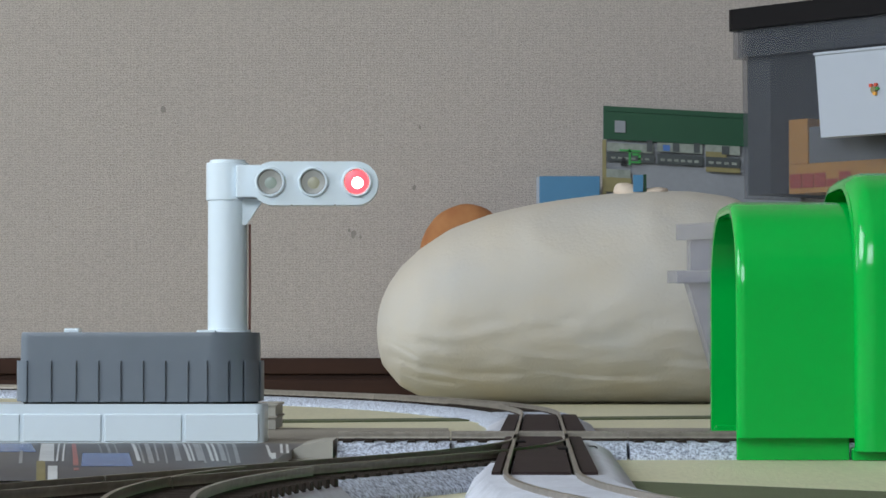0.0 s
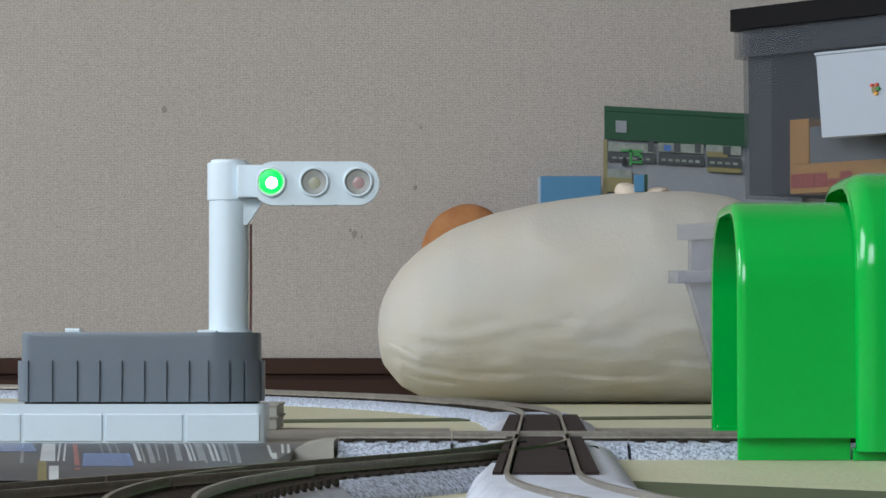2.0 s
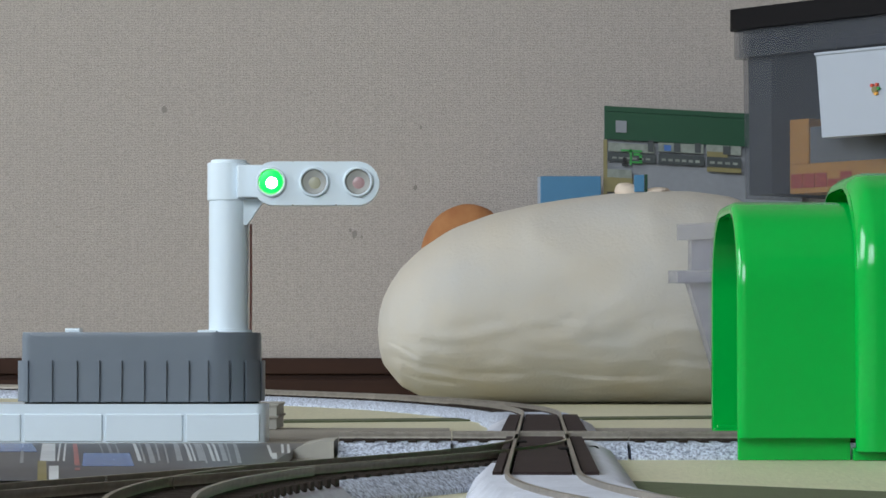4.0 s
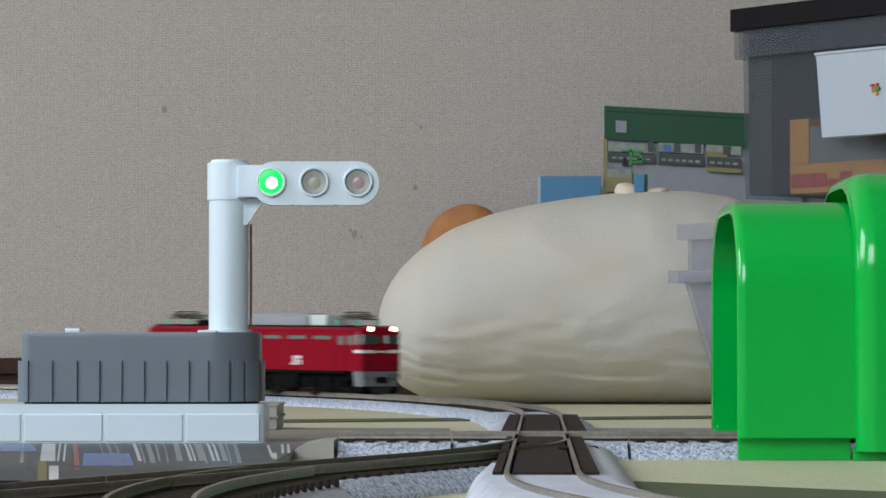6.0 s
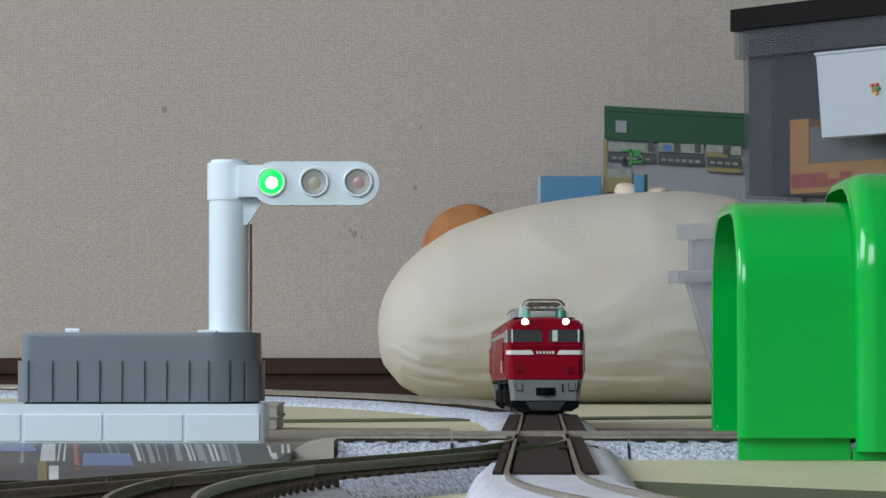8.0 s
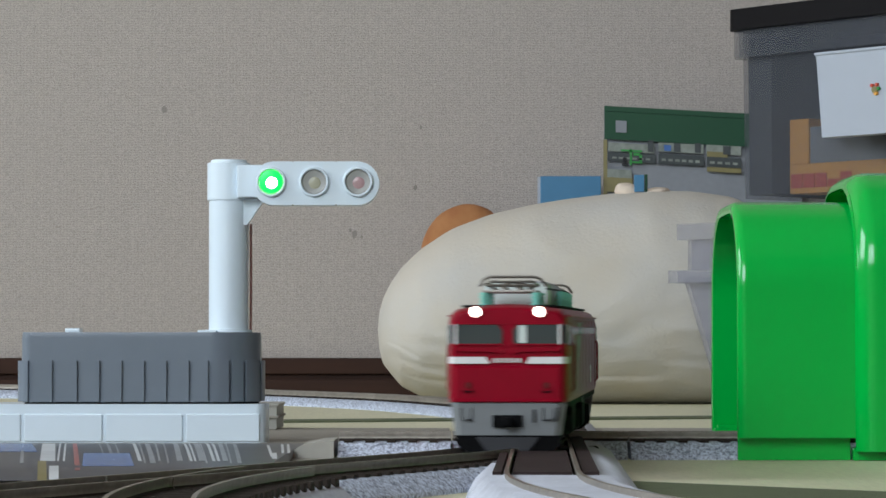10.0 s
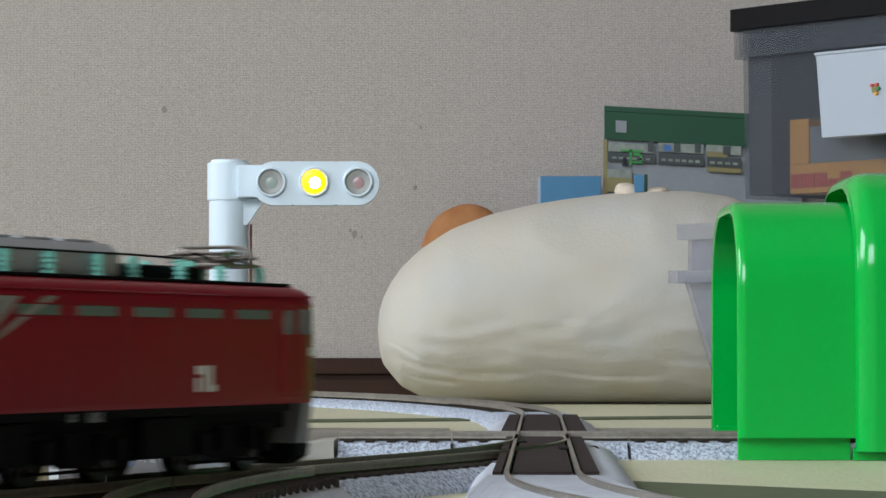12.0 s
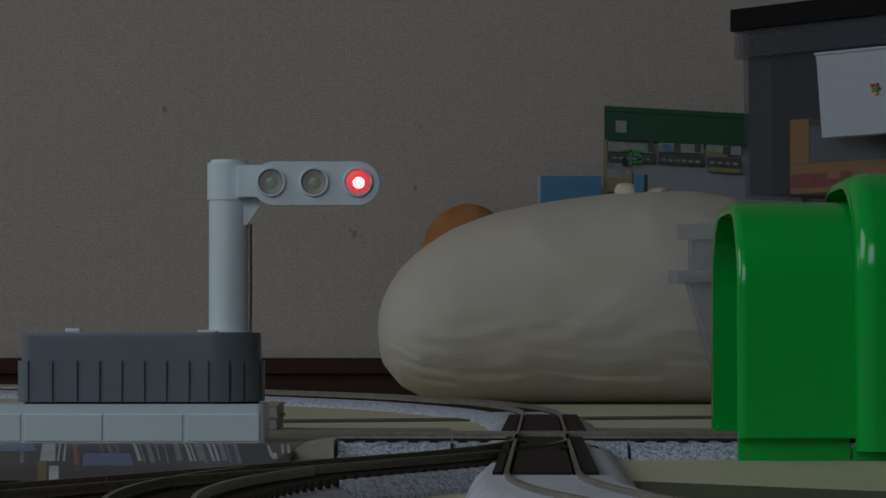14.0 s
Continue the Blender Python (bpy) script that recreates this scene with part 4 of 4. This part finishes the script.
            part("headlight_housing", cyl((X - 1.2 * e, k * 9.0, 40.7), 1.75, 4.2, "X", 24, bevel=0.3), M_RED, t)
            lamp = part("headlight", cyl((X + 0.75 * e, k * 9.0, 40.7), 1.4, 0.8, "X", 24, bevel=0.2), M_HEAD if e > 0 else M_GLASS_DARK, t, "lit white headlight" if e > 0 else "unlit headlight")
            part("step_iron", tube([(X + 0.6 * e, k * 11 - 1.2, 18.6), (X + 1.3 * e, k * 11 - 1.2, 18.2), (X + 1.3 * e, k * 11 + 1.2, 18.2), (X + 0.6 * e, k * 11 + 1.2, 18.6)], 0.22, 6), M_BLACK, t)
            part("tail_light", cyl((X + 0.7 * e, k * 11, 20), 1.0, 0.6, "X", 16), M_TAIL, t, "small red tail light")
            part("handrail", tube([(X + 0.4 * e, k * 12.5, 10.5), (X + 1.1 * e, k * 12.5, 10.2), (X + 1.1 * e, k * 10, 10.2), (X + 0.4 * e, k * 10, 10.5)], 0.2, 6), M_BLACK, t)
        part("cab_panel", slab(3.0 if e > 0 else -5.4, 5.4 if e > 0 else -3.0, 31.9, 36.9, 0.36, 0.1), M_CABWHITE, t, "pale panel behind the windscreen")
        for i in range(6):
            part("number_bar", slab(-4.0 + i * 1.35 + (0.3 if i > 1 else 0), -3.2 + i * 1.35 + (0.3 if i > 1 else 0), 26.4, 27.6, 0.72, 0.05), M_STRIPE, t, "pale bar")
        sk = part("skirt", soften(add_loft(bmesh.new(), [[(X - 7 * e, -15.8 * q, z), (X - 1.8 * e, -15.8 * q, z), (X + 0.1 * e, -14 * q, z), (X + 0.1 * e, 14 * q, z), (X - 1.8 * e, 15.8 * q, z), (X - 7 * e, 15.8 * q, z)] for z, q in ((5.9, 0.95), (15.1, 1.03))]), 0.4, 2), M_LOCOGREY, t, "light grey front skirt")
        part("coupler_box", soften(box(*sorted((X - 2 * e, X + 1.6 * e)), -4.2, 4.2, 8.2, 11.6), 0.3), M_BLACK, sk, "black coupler pocket")
        part("coupler", soften(box(*sorted((X + 1 * e, X + 5.5 * e)), -1.6, 1.6, 8.6, 11), 0.5), M_BLACK, sk)
        part("hose", tube([(X + 0.4 * e, 7.5, 13), (X + 1.5 * e, 7.5, 12), (X + 1.6 * e, 7.5, 9.5)], 0.35, 6), M_BLACK, sk)
        for k in (-1, 1):
            part("step_ring", tube([(X + 0.3 * e, k * 11.6 - 1.5, 13.6), (X + 1.0 * e, k * 11.6 - 1.5, 10.9), (X + 1.0 * e, k * 11.6 - 0.6, 10.2), (X + 1.0 * e, k * 11.6 + 0.6, 10.2), (X + 1.0 * e, k * 11.6 + 1.5, 10.9), (X + 0.3 * e, k * 11.6 + 1.5, 13.6)], 0.15, 6), M_BLACK, sk, "small wire step")
        part("hose", tube([(X + 0.3 * e, 14.4 * e, 13.8), (X + 1.3 * e, 14.4 * e, 12.6), (X + 1.4 * e, 14.0 * e, 10.6), (X + 0.6 * e, 13.4 * e, 10.0)], 0.32, 6), M_BLACK, sk, "black brake hose")
        o = [(-15.0, 5.8), (-14.6, 3.0), (-11.5, 1.0), (11.5, 1.0), (14.6, 3.0), (15.0, 5.8)]
        part("snow_plough", soften(prism(o, *sorted((X - 7 * e, X - 0.6 * e)), axis="X"), 0.3), M_BLACK, t, "black snow plough")
        part("plough_blade", soften(prism([(-9.0, 5.4), (-6.0, 1.6), (6.0, 1.6), (9.0, 5.4)], *sorted((X - 0.8 * e, X + 0.5 * e)), axis="X"), 0.3), M_PLOUGH, t, "dark grey plough blade")
    # sides
    for k in (-1, 1):
        def side(x0, x1, z0, z1, d, b=0.12):
            a = sorted((k * 16.9, k * (17.3 + d)))
            return soften(box(x0, x1, a[0], a[1], z0, z1), b, 1)
        for i in range(7):
            c = -72.6 + i * 24.2
            w = part("light_window", side(c - 8.3, c + 8.3, 34.2, 36.4, 0.12), M_GLASS_REFLECT, t, "upper window strip tinted like the tunnel's reflection")
            part("window_frame", side(c - 8.7, c + 8.7, 33.9, 34.2, 0.25, 0.05), M_RED, w)
            part("window_frame", side(c - 8.7, c + 8.7, 36.4, 36.7, 0.25, 0.05), M_RED, w)
        for i in range(8):
            part("panel_seam", side(-84.7 + i * 24.2 - 0.2, -84.7 + i * 24.2 + 0.2, 17, 38.5, 0.06, 0.02), M_SEAM, t)
        for e in (-1, 1):
            part("cab_window", side(*sorted((e * 96.8, e * 103.4)), 31.0, 36.7, 0.22), M_CABGLASS, t, "pale cab side window")
            d = part("door", side(*sorted((e * 87.0, e * 95.2)), 16.4, 37.6, 0.12), M_RED, t)
            part("door_window", side(*sorted((e * 88.4, e * 93.8)), 31.0, 36.4, 0.24), M_CABGLASS, d, "pale door window")
            for xx in (86.2, 96.0):
                part("grab_rail", tube([(e * xx, k * 17.4, 18), (e * xx, k * 18.0, 19), (e * xx, k * 18.0, 31), (e * xx, k * 17.4, 32)], 0.2, 6), M_RED, d)
        # swept silver graphic, forward end at the loco's left front
        rings = []
        for i in range(13):
            f = i / 12
            x = k * (60 - 22.5 * f)
            z = 19.5 + 20 * f
            w = 1.3 + 7.6 * f
            rings.append([(x - w, k * 17.32, z), (x + w, k * 17.32, z), (x + w, k * 17.42, z), (x - w, k * 17.42, z)])
        part("side_graphic", add_loft(bmesh.new(), rings[:12]), M_SILVER, t, "silver swept shooting-star graphic")
        rings = []
        for i in range(9):
            f = i / 8
            x = k * (43 - 24 * f)
            z = 28.5 + 9.3 * f
            w = 0.6 + 1.6 * f
            rings.append([(x - w, k * 17.35, z), (x + w, k * 17.35, z), (x + w, k * 17.46, z + 0.3), (x - w, k * 17.46, z + 0.3)])
        part("side_graphic", add_loft(bmesh.new(), rings), M_SILVER, t, "silver swept prong")
        part("side_graphic", prism([(k * 62 + 3 * math.cos(radians(90 + 36 * i)) * (1 if i % 2 == 0 else 0.45), 19.5 + 3 * math.sin(radians(90 + 36 * i)) * (1 if i % 2 == 0 else 0.45)) for i in range(10)], *sorted((k * 17.3, k * 17.44)), axis="Y"), M_SILVER, t, "silver star")
        lx = -k * 48.6
        part("emblem_bar", side(lx - 3.6, lx - 1.6, 18.4, 24, 0.12, 0.03), M_STRIPE, t, "white emblem shape")
        part("emblem_bar", side(lx - 5.2, lx - 1.6, 18.4, 19.8, 0.12, 0.03), M_STRIPE, t, "white emblem shape")
        part("emblem_bar", side(lx - 0.6, lx + 1.0, 18.4, 24, 0.12, 0.03), M_STRIPE, t, "white emblem shape")
        part("emblem_bar", side(lx + 1.0, lx + 4.4, 22.2, 24, 0.12, 0.03), M_STRIPE, t, "white emblem shape")
        part("emblem_bar", side(lx + 2.6, lx + 4.6, 18.4, 21.4, 0.12, 0.03), M_STRIPE, t, "white emblem shape")
        part("gutter", tube([(-104, k * 16.9, 39.6), (104, k * 16.9, 39.6)], 0.35, 6), M_RED, t)
        part("sole_bar", side(-94, 94, 13.4, 15.3, -0.8, 0.2), M_BLACK, t, "black underframe beam")
        part("data_plate", side(-3, 3, 12.8, 14.8, -0.4, 0.1), M_LOCOGREY, t, "pale data plate")
        part("data_plate", side(8, 11, 13, 14.6, -0.4, 0.1), M_LOCOGREY, t, "pale data plate")
    # roof gear
    part("roof_case", soften(add_loft(bmesh.new(), [[(x, y, z) for y, z in ((-10, 42.2), (-10.6, 47.4), (-8, 49.6), (8, 49.6), (10.6, 47.4), (10, 42.2))] for x in (-22, 50)]), 0.6), M_ROOFGREY, t, "grey roof equipment case")
    for i in range(4):
        part("roof_hatch", soften(box(-18 + i * 17, -4 + i * 17, -7, 7, 49.6, 50.3), 0.3), M_ROOFGREY, t)
    part("roof_case", soften(box(51, 68, -9.5, 9.5, 42.4, 49.4), 1.0), M_CABWHITE, t, "pale roof case")
    part("roof_case", soften(box(-66, -24, -8, 8, 42.4, 45.8), 0.8), M_BLACK, t, "black roof equipment box")
    part("roof_walk", soften(box(-101, 101, -13.4, 13.4, 42.0, 42.7), 0.2), M_BLACK, t, "dark roof walkway")
    for e in (-1, 1):
        X = 86 * e
        p = part("pantograph", soften(box(X - 11, X + 11, -7.6, 7.6, 46.2, 47.0), 0.2), M_PANTO, t, "folded metal pantograph")
        for k in (-1, 1):
            part("panto_arm", tube([(X - 11, k * 5, 47.2), (X + 9, k * 7.2, 48.6), (X - 3, k * 5.5, 49.8)], 0.32, 6), M_PANTO, p)
            part("panto_arm", tube([(X + 11, k * 5, 47.2), (X - 9, k * 7.2, 48.6), (X + 3, k * 5.5, 49.8)], 0.32, 6), M_PANTO, p)
            part("panto_shoe", tube([(X + k * 2.2, -9.6, 48.2), (X + k * 2.2, -8.2, 50.2), (X + k * 2.2, -6.5, 50.9), (X + k * 2.2, 6.5, 50.9), (X + k * 2.2, 8.2, 50.2), (X + k * 2.2, 9.6, 48.2)], 0.42, 6), M_PANTO, p)
            part("panto_bar", tube([(X + k * 4.5, -6.6, 49.5), (X + k * 4.5, 6.6, 49.5)], 0.3, 6), M_PANTO, p)
            part("panto_spring", tube([(X - 8, k * 2.2, 47.4), (X + 8, k * 2.2, 47.6)], 0.7, 8), M_PANTO, p)
            part("panto_brace", tube([(X - 9, k * 7.2, 48.5), (X + 3, -k * 5.5, 49.8)], 0.25, 6), M_PANTO, p)
            part("panto_bar", tube([(X + k * 9, -7.4, 48.4), (X + k * 9, 7.4, 48.4)], 0.35, 6), M_PANTO, p)
            for q in (-1, 1):
                bmi = bmesh.new()
                for j in range(4):
                    add_cyl(bmi, (X + q * 10, k * 7.4, 42.9 + j * 1.0), 1.5, 0.5, n=14)
                add_cyl(bmi, (X + q * 10, k * 7.4, 44.3), 1.0, 4.0, n=12)
                part("insulator", bmi, M_MINT, p, "mint green insulator")
    for x, y in ((44, 11.8), (28, 11.8), (10, 11.8), (-10, 11.8), (-30, 9.5), (-52, 9.5), (-60, -3), (-66, 5)):
        bmi = bmesh.new()
        for j in range(4):
            add_cyl(bmi, (x, y, 43 + j * 1.1), 1.4, 0.6, n=14)
        add_cyl(bmi, (x, y, 44.8), 0.95, 4.8, n=12)
        part("insulator", bmi, M_MINT, t, "mint green insulator")
    for y in (11.8,):
        part("roof_wire", tube([(76, y * 0.8, 47.6), (44, y, 47.4), (-10, y, 47.4), (-30, y * 0.8, 47.6), (-52, y * 0.8, 47.4), (-66, y * 0.5, 49.0), (-76, y * 0.4, 48)], 0.28, 6), M_BLACK, t, "thin black roof wire")
    # running gear
    part("underframe", soften(box(-100, 100, -9, 9, 8, 14.5), 0.5), M_BLACK, t, "black underframe")
    # added black filler keeps the space under the body dark
    part("dark_fill", soften(box(-99, 99, -12.5, 12.5, 9.5, 14.6), 0.5), M_BLACK, t, "black filler added to darken the space under the frame")
    for x0, x1 in ((-47, -24), (24, 47)):
        for k in (-1, 1):
            part("equipment_box", soften(box(x0, x1, *sorted((k * 9, k * 15.5)), 4.6, 13.2), 0.6), M_BLACK, t, "black equipment box")
    wheels = []
    for bx in (-70, 0, 70):
        b = part("bogie", soften(box(bx - 21, bx + 21, -4.5, 4.5, 5.5, 10), 0.5), M_BLACK, t, "black bogie frame")
        for k in (-1, 1):
            part("side_frame", soften(prism([(bx - 23, 9.5), (bx - 20, 5), (bx - 11, 5), (bx - 7, 3.6), (bx + 7, 3.6), (bx + 11, 5), (bx + 20, 5), (bx + 23, 9.5), (bx + 18, 11), (bx - 18, 11)], *sorted((k * 11.6, k * 13.2)), axis="Y"), 0.3, 1), M_BLACK, b)
            for q in (-1, 1):
                part("axle_box", soften(box(bx + q * 15.6 - 2.6, bx + q * 15.6 + 2.6, *sorted((k * 13, k * 15)), 4.6, 9.4), 0.5), M_BLACK, b)
                part("spring", cyl((bx + q * 7.5, k * 14, 8), 1.6, 5, n=12), M_BLACK, b)
            part("brake_rod", tube([(bx - 20, k * 12, 2.8), (bx + 20, k * 12, 2.8)], 0.4, 6), M_BLACK, b)
        for q in (-1, 1):
            bm = bmesh.new()
            for k in (-1, 1):
                add_cyl(bm, (0, k * 8.2, 0), 6.6, 2.4, "Y", 28, bevel=0.25)
                add_cyl(bm, (0, k * 7.0, 0), 7.3, 0.6, "Y", 28)
                for j in range(6):
                    a = 2 * math.pi * j / 6
                    add_cyl(bm, (4 * math.cos(a), k * 9.5, 4 * math.sin(a)), 0.8, 0.6, "Y", 8)
            add_cyl(bm, (0, 0, 0), 1.2, 17, "Y", 12)
            w = part("wheelset", bm, M_WHEEL, b, "steel wheelset")
            wheels.append((w, bx + q * 15.6))
    return t, wheels


LOCO, WHEELS = locomotive()

# distance run along the loop, in mm, by time
RUN_T = (0.0, 5.5, 6.0, 6.5, 7.0, 7.5, 8.0, 8.2, 10.3, 10.5, 11.0, 11.5, 12.0, 12.5, 14.0)
RUN_S = (-1990, -588.5, -462, -331.5, -194.5, -58, 71, 122, 646, 690, 784, 864, 945.5, 1026, 1267)


def run(t):
    """Smooth distance at t: a cubic through the neighbours of each stretch."""
    i = max(0, min(len(RUN_T) - 2, sum(1 for q in RUN_T if q <= t) - 1))
    def slope(j):
        a, b = max(0, j - 1), min(len(RUN_T) - 1, j + 1)
        return (RUN_S[b] - RUN_S[a]) / (RUN_T[b] - RUN_T[a])
    h = RUN_T[i + 1] - RUN_T[i]
    u = (t - RUN_T[i]) / h
    return ((2 * u ** 3 - 3 * u ** 2 + 1) * RUN_S[i] + (u ** 3 - 2 * u ** 2 + u) * h * slope(i)
            + (-2 * u ** 3 + 3 * u ** 2) * RUN_S[i + 1] + (u ** 3 - u ** 2) * h * slope(i + 1))


def sag(s):
    """Slight dip of the running line at the turnout, in mm."""
    return float(np.interp(s, SAG_S, SAG_Z))


SAG_S = (-700, -588, -462, -331, -261, -195, -58, 72, 124, 230, 547, 619, 700, 760, 816, 854, 894, 950)
SAG_Z = (-1.6, -1.6, -1.7, -1.1, -1.6, -3.4, -2.9, -1.5, -0.5, -0.7, -1.0, -2.0, -1.9, -1.1, -0.5, 0.3, 0.0, 0.0)


def motions():
    rows = []
    for i in range(113):
        t = 14.0 * i / 112
        s = run(t)
        a, _ = along(s + 70)
        b, _ = along(s - 70)
        c = (a + b) / 2
        za, zb = sag(s + 70) + ground(a.x, a.y), sag(s - 70) + ground(b.x, b.y)
        rows.append((t, pose(c.x * 0.001, c.y * 0.001, (RAIL_TOP + (za + zb) / 2) * 0.001, 0, -math.degrees(math.atan((za - zb) / 140)), math.degrees(math.atan2(a.y - b.y, a.x - b.x)))))
    walk(LOCO, rows)
    for w, x in WHEELS:
        walk(w, [(i / 30, pose(x * 0.001, 0, 0.0066, 0, math.degrees(run(i / 30) / 6.6) % 360.0, 0)) for i in range(0, 421)])
    # the lit lamp stands forward in its cup, the unlit ones sit back inside the lamp head
    spans = (((0.3, 11.333),), ((11.367, 13.333),), ((0.0, 0.233), (13.3, 14.0)))
    for ob, (lx, lz), on in zip(LIT, LAMPS, spans):
        front, back = pose(lx * 0.001, (SIG_Y + 1.75) * 0.001, lz * 0.001), pose(lx * 0.001, (SIG_Y + 10.0) * 0.001, lz * 0.001)
        keys = {0.0: back, 14.0: back}
        for a, b in on:
            if a > 0:
                keys[a - 1 / 30] = back
            keys[a], keys[b] = front, front
            if b < 14:
                keys[b + 1 / 30] = back
        walk(ob, sorted(keys.items(), key=lambda q: q[0]))


motions()
